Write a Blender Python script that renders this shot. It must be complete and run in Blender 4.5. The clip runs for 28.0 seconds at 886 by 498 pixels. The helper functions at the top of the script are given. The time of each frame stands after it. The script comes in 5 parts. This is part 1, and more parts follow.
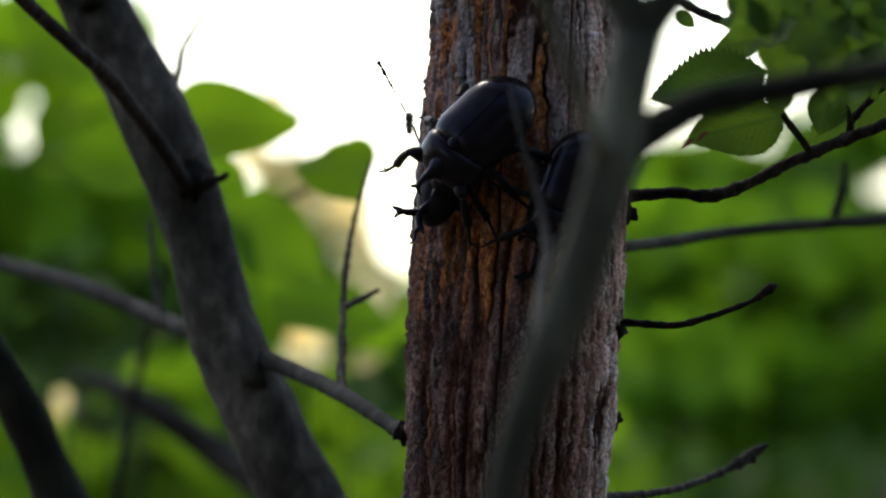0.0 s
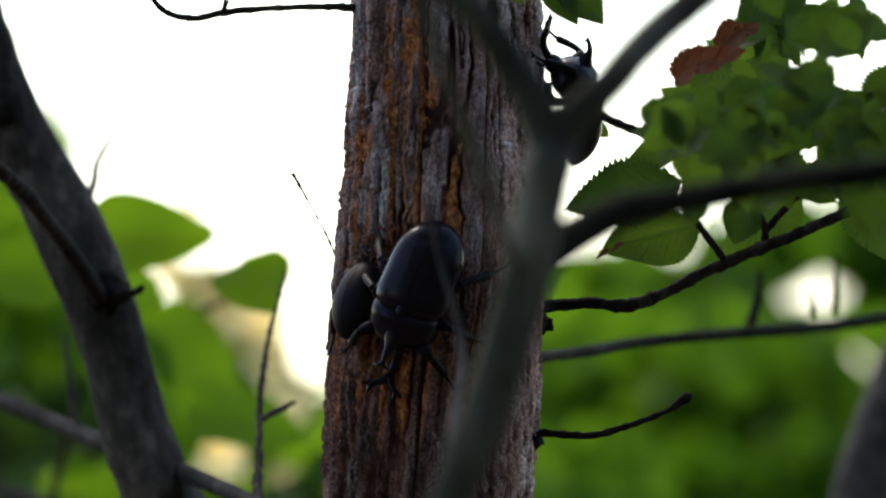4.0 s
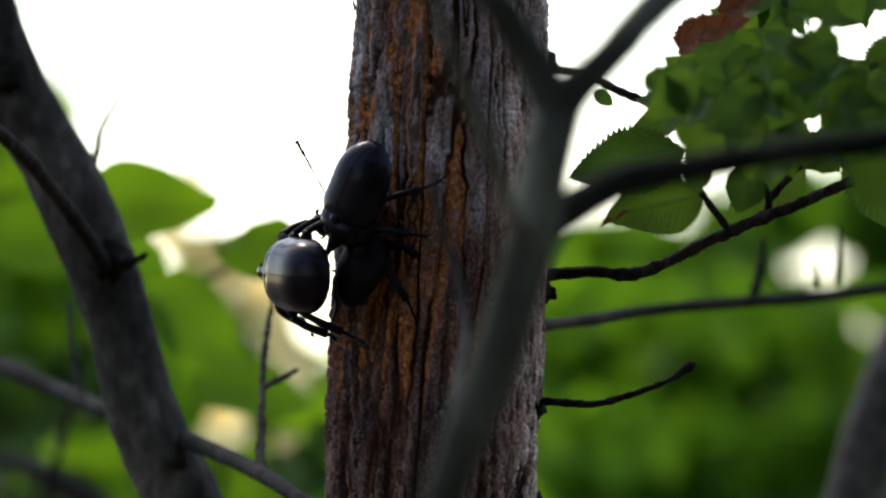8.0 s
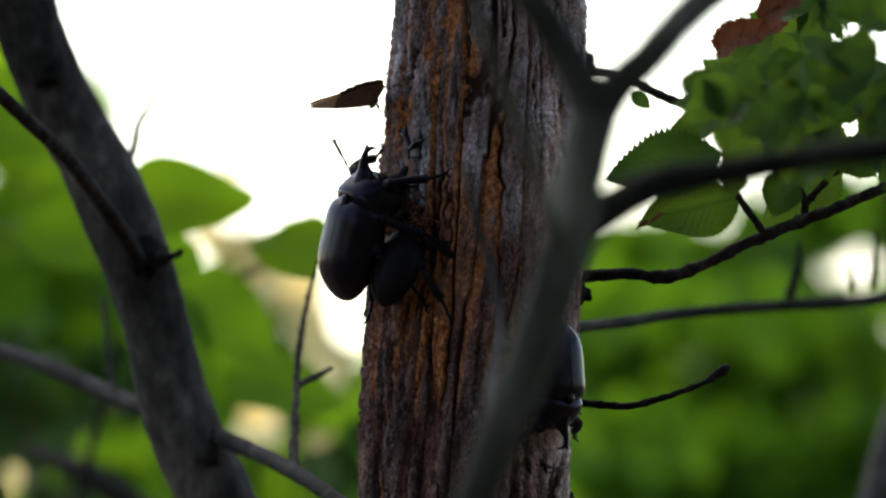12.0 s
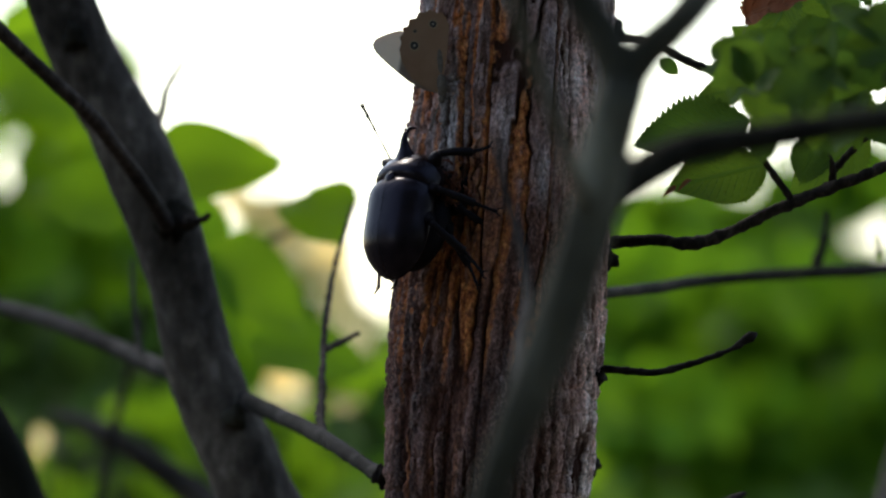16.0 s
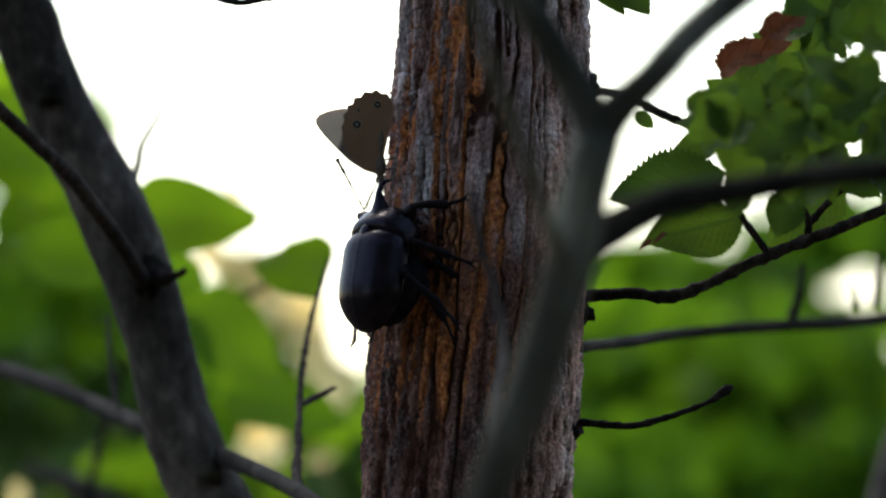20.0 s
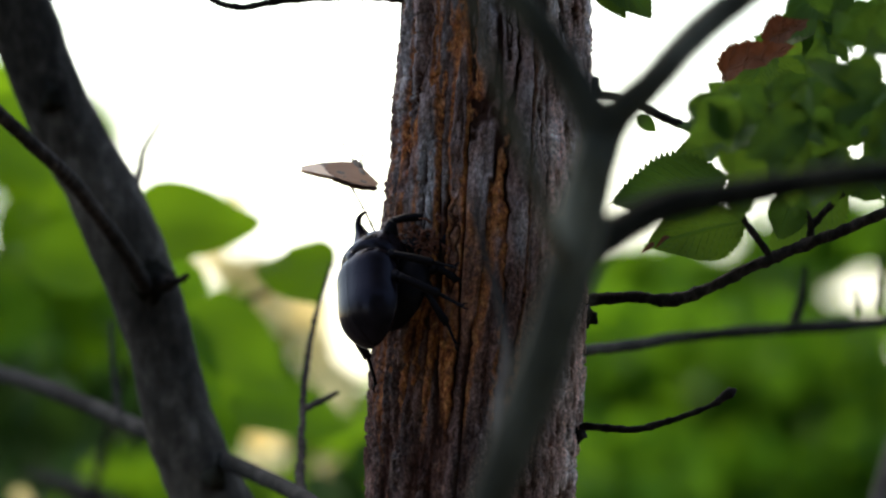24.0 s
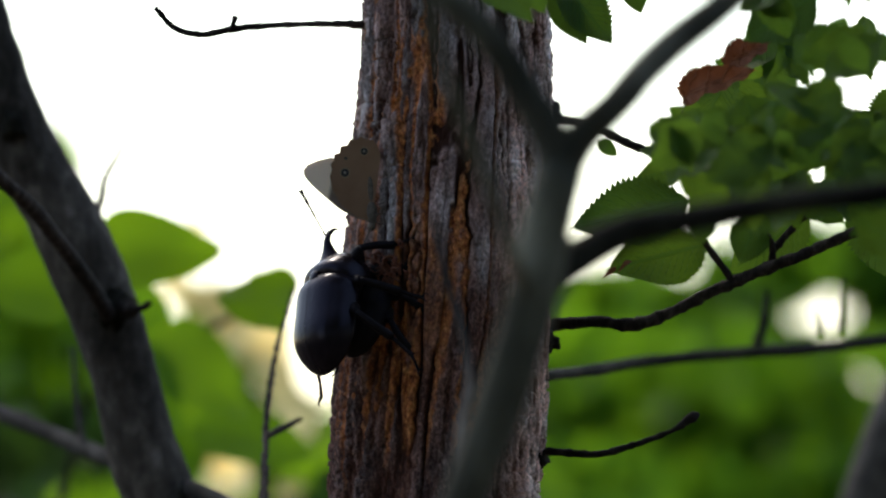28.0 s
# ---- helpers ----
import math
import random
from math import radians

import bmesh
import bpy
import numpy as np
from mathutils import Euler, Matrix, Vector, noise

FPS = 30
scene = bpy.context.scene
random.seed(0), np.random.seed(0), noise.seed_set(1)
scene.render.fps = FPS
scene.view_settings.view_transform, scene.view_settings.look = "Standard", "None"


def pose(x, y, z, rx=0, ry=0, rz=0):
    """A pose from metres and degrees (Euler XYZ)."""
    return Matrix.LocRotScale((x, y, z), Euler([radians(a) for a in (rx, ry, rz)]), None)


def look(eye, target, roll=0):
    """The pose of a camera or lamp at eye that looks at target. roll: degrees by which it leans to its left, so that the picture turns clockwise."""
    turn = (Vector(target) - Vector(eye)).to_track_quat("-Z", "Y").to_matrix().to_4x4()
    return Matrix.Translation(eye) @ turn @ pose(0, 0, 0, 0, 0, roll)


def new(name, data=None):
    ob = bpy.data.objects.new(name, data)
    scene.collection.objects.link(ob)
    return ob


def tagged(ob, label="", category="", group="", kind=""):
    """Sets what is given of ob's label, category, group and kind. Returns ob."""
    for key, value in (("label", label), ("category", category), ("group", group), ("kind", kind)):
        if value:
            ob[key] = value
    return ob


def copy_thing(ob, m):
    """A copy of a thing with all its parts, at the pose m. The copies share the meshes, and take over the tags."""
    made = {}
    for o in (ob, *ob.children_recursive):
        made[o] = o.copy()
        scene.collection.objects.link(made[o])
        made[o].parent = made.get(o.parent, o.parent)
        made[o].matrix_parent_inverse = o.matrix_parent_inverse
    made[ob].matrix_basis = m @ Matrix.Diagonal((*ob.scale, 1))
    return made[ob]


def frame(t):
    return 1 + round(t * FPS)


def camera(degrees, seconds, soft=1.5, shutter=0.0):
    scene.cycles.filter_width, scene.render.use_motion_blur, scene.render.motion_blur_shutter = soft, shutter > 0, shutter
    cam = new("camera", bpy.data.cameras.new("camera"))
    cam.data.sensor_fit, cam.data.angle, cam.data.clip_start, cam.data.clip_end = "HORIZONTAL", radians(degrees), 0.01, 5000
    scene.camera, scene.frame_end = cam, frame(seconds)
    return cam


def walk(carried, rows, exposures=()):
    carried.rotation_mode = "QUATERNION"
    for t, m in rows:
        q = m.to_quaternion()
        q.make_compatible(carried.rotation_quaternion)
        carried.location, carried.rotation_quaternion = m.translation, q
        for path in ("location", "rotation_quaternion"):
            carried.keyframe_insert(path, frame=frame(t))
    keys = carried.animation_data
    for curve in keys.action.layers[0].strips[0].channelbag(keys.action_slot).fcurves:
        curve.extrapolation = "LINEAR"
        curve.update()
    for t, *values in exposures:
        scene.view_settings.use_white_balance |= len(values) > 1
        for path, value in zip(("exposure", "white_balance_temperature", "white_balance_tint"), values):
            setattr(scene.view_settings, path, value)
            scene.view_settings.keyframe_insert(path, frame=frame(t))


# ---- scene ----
cam = camera(7.0, 28.0, soft=2.3)
cam.data.dof.use_dof = True
cam.data.dof.focus_distance = 2.30
cam.data.dof.aperture_fstop = 17.0
# the tripod head turns, the tripod stays: seconds and the three turns in degrees
walk(cam, [(t, pose(0, 0, 1.5, rx, ry, rz)) for t, rx, ry, rz in [
    (0, 93.0000, 0.0000, 0.0000),
    (0.5, 92.9866, 0.0070, -0.1158),
    (1, 93.0916, 0.0722, -0.2283),
    (1.5, 93.0736, 0.2091, -0.3127),
    (2, 93.0770, 0.1339, -0.3946),
    (2.5, 93.4237, 0.2590, -0.4141),
    (3, 93.7061, 0.3738, -0.4342),
    (3.5, 93.8248, 0.3981, -0.5342),
    (5.5, 93.9405, 0.4080, -0.8228),
    (6, 93.9745, 0.3212, -0.8354),
    (6.5, 93.7429, -0.0889, -0.8431),
    (7, 93.4439, 0.0926, -0.7578),
    (7.5, 93.4224, 0.2797, -0.7006),
    (8, 93.6266, 0.2277, -0.6292),
    (8.5, 93.7320, 0.3824, -0.5768),
    (9, 93.8194, 0.2227, -0.4834),
    (9.5, 93.6986, -0.1578, -0.4416),
    (10, 93.5690, -0.1447, -0.4125),
    (10.5, 93.2987, -0.0547, -0.3714),
    (11, 93.3592, -0.2639, -0.3792),
    (11.5, 93.5482, -0.4283, -0.3829),
    (12, 93.6269, -0.4612, -0.3908),
    (12.5, 93.4812, -0.4424, -0.3987),
    (13, 93.2337, -0.3396, -0.4597),
    (13.5, 92.8581, -0.3545, -0.4531),
    (15.5, 93.1523, -0.6323, -0.1876),
    (16, 93.3500, -0.7719, -0.1914),
    (16.5, 93.4907, -0.7554, -0.1010),
    (17, 93.5671, -0.8405, -0.0136),
    (17.5, 93.5347, -1.1389, 0.0107),
    (18, 93.5367, -0.9767, -0.1184),
    (18.5, 93.4800, -0.8999, -0.3345),
    (19, 93.5982, -0.8676, -0.4445),
    (19.5, 93.5993, -0.7859, -0.4680),
    (20, 93.7808, -0.5455, -0.3690),
    (20.5, 94.0095, -0.4517, -0.3367),
    (21, 94.2104, -0.3235, -0.3307),
    (21.5, 94.2813, -0.4079, -0.3759),
    (23.5, 93.9634, -0.2911, -0.2945),
    (24, 93.8141, -0.3369, -0.3359),
    (24.5, 93.5659, -0.2723, -0.3216),
    (25, 93.4566, -0.1937, -0.3319),
    (25.5, 93.5344, -0.1645, -0.3332),
    (26, 93.6521, -0.1661, -0.3586),
    (26.5, 93.8906, -0.0038, -0.3685),
    (27, 94.0440, -0.0042, -0.4789),
    (27.5, 94.0752, -0.0178, -0.5676),
    (28, 94.0190, 0.0478, -0.6115),
]], [(0.0, 1.35, 6900, 10), (28.0, 1.35, 6900, 10)])

# ---- light: bright hazy sky, soft sun high behind the trees ----
SUN_EL, SUN_AZ = 52.0, -25.0
world = bpy.data.worlds.new("world")
scene.world = world
world.use_nodes = True
wn = world.node_tree.nodes
sky = wn.new("ShaderNodeTexSky")
sky.sky_type = "NISHITA"
sky.sun_disc = False
sky.sun_elevation = radians(SUN_EL)
sky.sun_rotation = radians(SUN_AZ)
sky.dust_density = 1.2
sky.air_density = 1.2
wn["Background"].inputs["Strength"].default_value = 0.15
world.node_tree.links.new(sky.outputs[0], wn["Background"].inputs["Color"])
sun = new("sun", bpy.data.lights.new("sun", "SUN"))
sun.data.energy = 1.0
sun.data.angle = radians(12)
sun.data.color = (1.0, 0.95, 0.86)
_d = Vector((math.sin(radians(SUN_AZ)) * math.cos(radians(SUN_EL)), math.cos(radians(SUN_AZ)) * math.cos(radians(SUN_EL)), math.sin(radians(SUN_EL))))
sun.matrix_world = look(_d * 30, (0, 0, 0))


# ---- materials ----
class Mat:
    """A small builder for node materials."""

    def __init__(self, name):
        self.m = bpy.data.materials.new(name)
        self.m.use_nodes = True
        self.t = self.m.node_tree
        self.b = self.t.nodes["Principled BSDF"]

    def n(self, kind, **sets):
        node = self.t.nodes.new(kind)
        for k, v in sets.items():
            if k.startswith("i_"):
                node.inputs[k[2:].replace("_", " ")].default_value = v
        return node

    def link(self, a, b):
        self.t.links.new(a, b)

    def noise(self, scale, detail=4, rough=0.6, stretch=(1, 1, 1), offset=(0, 0, 0)):
        co = self.n("ShaderNodeTexCoord")
        mp = self.n("ShaderNodeMapping")
        mp.inputs["Scale"].default_value = stretch
        mp.inputs["Location"].default_value = offset
        self.link(co.outputs["Object"], mp.inputs["Vector"])
        no = self.n("ShaderNodeTexNoise", i_Scale=scale, i_Detail=detail, i_Roughness=rough)
        self.link(mp.outputs[0], no.inputs["Vector"])
        return no.outputs["Fac"]

    def ramp(self, src, stops):
        r = self.n("ShaderNodeValToRGB")
        e = r.color_ramp.elements
        e[0].position, e[0].color = stops[0][0], (*stops[0][1], 1)
        e[1].position, e[1].color = stops[-1][0], (*stops[-1][1], 1)
        for p, c in stops[1:-1]:
            x = e.new(p)
            x.color = (*c, 1)
        self.link(src, r.inputs[0])
        return r.outputs[0]

    def mix(self, fac, a, b, mode="MIX"):
        x = self.n("ShaderNodeMix")
        x.data_type, x.blend_type = "RGBA", mode
        for src, sock in ((fac, x.inputs[0]), (a, x.inputs[6]), (b, x.inputs[7])):
            if isinstance(src, (int, float)):
                sock.default_value = src
            elif isinstance(src, tuple):
                sock.default_value = (*src, 1)
            else:
                self.link(src, sock)
        return x.outputs[2]

    def attr(self, name):
        a = self.n("ShaderNodeAttribute")
        a.attribute_name = name
        return a.outputs["Fac"]

    def bump(self, src, strength, distance):
        b = self.n("ShaderNodeBump", i_Strength=strength, i_Distance=distance)
        self.link(src, b.inputs["Height"])
        self.link(b.outputs[0], self.b.inputs["Normal"])

    def color(self, src):
        if isinstance(src, tuple):
            self.b.inputs["Base Color"].default_value = (*src, 1)
        else:
            self.link(src, self.b.inputs["Base Color"])

    def set(self, **kw):
        for k, v in kw.items():
            self.b.inputs[k.replace("_", " ")].default_value = v


def bark_main():
    m = Mat("bark_furrowed")
    plate = m.attr("plate")
    sap = m.attr("sap")
    speck = m.ramp(m.noise(1100, 6, 0.75, (1, 1, 0.6)), [(0.36, (0.40, 0.38, 0.37)), (0.5, (0.95, 0.95, 0.95)), (0.64, (1.7, 1.68, 1.67))])
    bark_tone = m.ramp(m.noise(170, 6, 0.68, (1, 1, 0.35)), [(0.34, (0.070, 0.053, 0.048)), (0.44, (0.20, 0.170, 0.168)), (0.56, (0.34, 0.307, 0.315)), (0.70, (0.58, 0.545, 0.56))])
    # pale plates of the right flank; the light there is put into the colour
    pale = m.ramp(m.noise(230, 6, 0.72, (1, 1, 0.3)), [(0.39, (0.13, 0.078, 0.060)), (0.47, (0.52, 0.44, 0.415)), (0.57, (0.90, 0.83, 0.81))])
    grey = m.mix(1.0, m.mix(m.attr("pale"), bark_tone, pale), speck, "MULTIPLY")
    rust = m.mix(1.0, m.ramp(m.noise(520, 5, 0.7, (1, 1, 0.6)), [(0.36, (0.17, 0.042, 0.016)), (0.5, (0.45, 0.135, 0.034)), (0.66, (0.66, 0.27, 0.08))]), speck, "MULTIPLY")
    red = m.ramp(m.noise(60, 4, 0.6, (1, 1, 0.3)), [(0.38, (0.1, 0.1, 0.1)), (0.58, (0.8, 0.8, 0.8))])
    col = m.mix(m.attr("rust"), m.mix(red, grey, m.mix(1.0, grey, (1.0, 0.60, 0.50), "MULTIPLY")), rust)
    # furrows go dark red-brown: the grooves' shade is put into the colour too
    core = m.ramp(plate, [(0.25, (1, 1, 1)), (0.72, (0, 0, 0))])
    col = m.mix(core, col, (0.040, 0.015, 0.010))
    wet = m.mix(0.16, m.ramp(m.noise(150, 5, 0.65, (1, 1, 0.25)), [(0.34, (0.014, 0.0045, 0.0035)), (0.48, (0.062, 0.022, 0.015)), (0.68, (0.20, 0.088, 0.064))]), col)
    m.color(m.mix(sap, col, m.mix(1.0, wet, speck, "MULTIPLY")))
    m.bump(m.noise(1300, 6, 0.75, (1, 1, 0.6)), 0.9, 0.0009)
    m.set(Specular_IOR_Level=0.15)
    m.link(m.ramp(sap, [(0.2, (0.85, 0.85, 0.85)), (0.9, (0.68, 0.68, 0.68))]), m.b.inputs["Roughness"])
    return m.m


def bark_grey(name, dark, mid, light, scale=120):
    m = Mat(name)
    a = m.ramp(m.noise(scale, 6, 0.65, (1, 1, 0.5)), [(0.3, dark), (0.52, mid), (0.74, light)])
    st = m.ramp(m.noise(14, 3, 0.6), [(0.42, (0.35, 0.35, 0.35)), (0.6, (1, 1, 1))])
    m.color(m.mix(1.0, a, st, "MULTIPLY"))
    m.bump(m.noise(700, 5, 0.7), 0.5, 0.0008)
    m.set(Roughness=0.9, Specular_IOR_Level=0.06)
    return m.m


def leaf_mat(name, dark, light, trans, share=0.45, ribs=0):
    m = Mat(name)
    info = m.n("ShaderNodeObjectInfo")
    geo = m.n("ShaderNodeNewGeometry")
    rnd = m.mix(0.5, info.outputs["Random"], geo.outputs["Random Per Island"])
    base = m.ramp(m.noise(60, 4, 0.6), [(0.3, dark), (0.7, light)])
    hue = m.mix(rnd, base, m.mix(0.55, base, (light[0] * 1.5, light[1] * 1.05, light[2] * 0.6)))
    if ribs:
        at = m.n("ShaderNodeAttribute")
        at.attribute_name = "blade"
        dt = m.n("ShaderNodeVectorMath")
        dt.operation = "DOT_PRODUCT"
        dt.inputs[1].default_value = (ribs, -ribs * 0.22, 0)
        m.link(at.outputs["Vector"], dt.inputs[0])
        fr = m.n("ShaderNodeMath")
        fr.operation = "FRACT"
        m.link(dt.outputs["Value"], fr.inputs[0])
        side = m.ramp(fr.outputs[0], [(0.0, (1, 1, 1)), (0.13, (0, 0, 0)), (0.87, (0, 0, 0)), (1.0, (1, 1, 1))])
        sp = m.n("ShaderNodeSeparateXYZ")
        m.link(at.outputs["Vector"], sp.inputs[0])
        mid = m.ramp(sp.outputs["Y"], [(0.03, (1, 1, 1)), (0.09, (0, 0, 0))])
        vein = m.mix(1.0, side, mid, "LIGHTEN")
        blot = m.ramp(m.noise(420, 5, 0.7), [(0.62, (0, 0, 0)), (0.70, (1, 1, 1))])
        hue = m.mix(m.mix(0.75, (0, 0, 0), vein), hue, tuple(c * 1.5 for c in light))
        hue = m.mix(m.mix(0.6, (0, 0, 0), blot), hue, (0.05, 0.035, 0.012))
    m.color(hue)
    m.set(Roughness=0.6, Specular_IOR_Level=0.2 if ribs else 0.07)
    if ribs:
        m.bump(m.mix(0.8, m.noise(300, 4, 0.6), vein), 0.9, 0.0012)
    else:
        m.bump(m.noise(300, 4, 0.6), 0.3, 0.0006)
    tr = m.n("ShaderNodeBsdfTranslucent")
    tc = m.mix(rnd, (trans[0] * 0.5, trans[1] * 0.58, trans[2]), (trans[0] * 1.75, trans[1] * 1.3, trans[2]))
    if ribs:
        tc = m.mix(m.mix(0.7, (0, 0, 0), vein), tc, tuple(c * 0.45 for c in trans))
        tc = m.mix(m.mix(0.7, (0, 0, 0), blot), tc, (0.03, 0.02, 0.008))
    m.link(tc, tr.inputs["Color"])
    mx = m.n("ShaderNodeMixShader", i_Fac=share)
    m.link(m.b.outputs[0], mx.inputs[1])
    m.link(tr.outputs[0], mx.inputs[2])
    m.link(mx.outputs[0], m.t.nodes["Material Output"].inputs["Surface"])
    return m.m


def shell_mat(name, col, rough, coat, gloss=0.4):
    m = Mat(name)
    m.color(m.ramp(m.noise(180, 4, 0.6), [(0.3, tuple(c * 0.6 for c in col)), (0.7, tuple(c * 1.5 for c in col))]))
    m.bump(m.noise(2200, 3, 0.6), 0.06, 0.0002)
    m.set(Roughness=rough, Coat_Weight=coat, Coat_Roughness=0.18, Specular_IOR_Level=gloss, Specular_Tint=(0.80, 0.74, 1.0, 1.0))
    return m.m


def plain_mat(name, a, b, rough=0.7, scale=300):
    m = Mat(name)
    m.color(m.ramp(m.noise(scale, 4, 0.6), [(0.3, a), (0.7, b)]))
    m.bump(m.noise(scale * 3, 4, 0.6), 0.3, 0.0003)
    m.set(Roughness=rough)
    return m.m


M_BARK = bark_main()
M_LIMB = bark_grey("bark_limb", (0.034, 0.028, 0.024), (0.078, 0.067, 0.057), (0.18, 0.157, 0.138), 200)
M_FORK = bark_grey("bark_smooth", (0.060, 0.057, 0.042), (0.125, 0.119, 0.090), (0.22, 0.208, 0.163), 60)
# dark bark; for side branches their shade is put into this colour
M_DARK_SHADED = bark_grey("bark_dark_shaded", (0.010, 0.009, 0.006), (0.022, 0.020, 0.014), (0.045, 0.041, 0.030), 90)
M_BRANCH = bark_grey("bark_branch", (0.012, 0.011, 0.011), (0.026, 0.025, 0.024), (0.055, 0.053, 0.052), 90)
M_TWIG = bark_grey("bark_twig", (0.015, 0.012, 0.011), (0.04, 0.033, 0.03), (0.10, 0.085, 0.075), 300)
M_LEAF = leaf_mat("leaf_elm", (0.016, 0.042, 0.011), (0.044, 0.104, 0.022), (0.088, 0.198, 0.017), 0.45, 14)
M_BROAD = leaf_mat("leaf_broad", (0.024, 0.070, 0.006), (0.045, 0.125, 0.008), (0.195, 0.44, 0.014), 0.46)
M_FAR = leaf_mat("leaf_far", (0.019, 0.055, 0.003), (0.038, 0.10, 0.005), (0.165, 0.41, 0.014), 0.47)
# bright yellow leaf: the glow of backlit foliage is put into its colour
M_YELLOW_LIT = leaf_mat("leaf_yellow_lit", (0.42, 0.33, 0.09), (0.56, 0.46, 0.15), (0.86, 0.78, 0.28), 0.88)
# darker copy of the green leaf: shade put into the leaf colour
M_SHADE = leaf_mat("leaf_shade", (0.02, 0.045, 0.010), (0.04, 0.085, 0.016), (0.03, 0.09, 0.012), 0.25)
M_DEAD = leaf_mat("leaf_dead", (0.03, 0.010, 0.005), (0.20, 0.075, 0.034), (0.13, 0.045, 0.018), 0.25, 5)
M_SHELL = shell_mat("beetle_shell", (0.0085, 0.0058, 0.0072), 0.22, 0.0, 0.13)
M_LEG = shell_mat("beetle_leg", (0.0065, 0.0050, 0.0050), 0.5, 0.0, 0.08)
M_HAIR = plain_mat("beetle_down", (0.05, 0.022, 0.010), (0.11, 0.05, 0.02), 0.8, 900)
M_FEMALE = shell_mat("beetle_female", (0.0075, 0.0055, 0.0050), 0.5, 0.0, 0.06)
M_RAW = plain_mat("bark_raw", (0.05, 0.012, 0.006), (0.20, 0.055, 0.025), 0.7, 900)
M_SOIL = plain_mat("forest_floor", (0.03, 0.022, 0.014), (0.10, 0.075, 0.045), 0.95, 6)
M_FLY = plain_mat("fly_body", (0.01, 0.009, 0.009), (0.03, 0.026, 0.024), 0.5, 900)


# ---- geometry helpers ----
def _hash(ix, iy, iz, seed):
    h = (ix * 374761393 + iy * 668265263 + iz * 2147483647 + seed * 144665) & 0xFFFFFFFF
    h = ((h ^ (h >> 13)) * 1274126177) & 0xFFFFFFFF
    return ((h ^ (h >> 16)) & 0xFFFFFF) / 16777216.0


def vnoise(x, y, z, seed=0):
    """Smooth value noise on arrays, 0 to 1."""
    ix, iy, iz = (np.floor(c).astype(np.int64) for c in (x, y, z))
    fx, fy, fz = x - ix, y - iy, z - iz
    fx, fy, fz = (c * c * (3 - 2 * c) for c in (fx, fy, fz))
    out = 0
    for dx in (0, 1):
        for dy in (0, 1):
            for dz in (0, 1):
                w = (fx if dx else 1 - fx) * (fy if dy else 1 - fy) * (fz if dz else 1 - fz)
                out = out + w * _hash(ix + dx, iy + dy, iz + dz, seed)
    return out


def fnoise(x, y, z, seed=0, octaves=3):
    s, a, tot = 0, 1.0, 0
    for k in range(octaves):
        s = s + a * vnoise(x * 2**k, y * 2**k, z * 2**k, seed + k * 17)
        tot += a
        a *= 0.5
    return s / tot


def spline(points, values, n):
    """A smooth line through the points, evenly stepped; values go along with it."""
    p = np.array([(*a, b) for a, b in zip(points, values)], float)
    d = np.maximum(np.linalg.norm(np.diff(p[:, :3], axis=0), axis=1), 1e-9)
    cum = np.concatenate([[0], np.cumsum(d)])
    slope = np.diff(p, axis=0) / d[:, None]
    m = np.vstack([slope[:1], slope[-1:]]) if len(p) == 2 else np.vstack([slope[:1], (slope[:-1] * d[1:, None] + slope[1:] * d[:-1, None]) / (d[:-1] + d[1:])[:, None], slope[-1:]])
    s = np.linspace(0, cum[-1], n)
    i = np.clip(np.searchsorted(cum, s, side="right") - 1, 0, len(d) - 1)
    t = ((s - cum[i]) / d[i])[:, None]
    h = d[i][:, None]
    return (2 * t**3 - 3 * t**2 + 1) * p[i] + (t**3 - 2 * t**2 + t) * h * m[i] + (3 * t**2 - 2 * t**3) * p[i + 1] + (t**3 - t**2) * h * m[i + 1]


def mesh_from(name, verts, faces, material, attribute=None, smooth=True):
    me = bpy.data.meshes.new(name)
    me.from_pydata(np.asarray(verts).tolist(), [], faces if isinstance(faces, list) else faces.tolist())
    if attribute is not None:
        a = me.attributes.new("plate", "FLOAT", "POINT")
        a.data.foreach_set("value", np.asarray(attribute, np.float32))
    me.materials.append(material)
    if smooth:
        me.polygons.foreach_set("use_smooth", [True] * len(me.polygons))
    me.update()
    return me


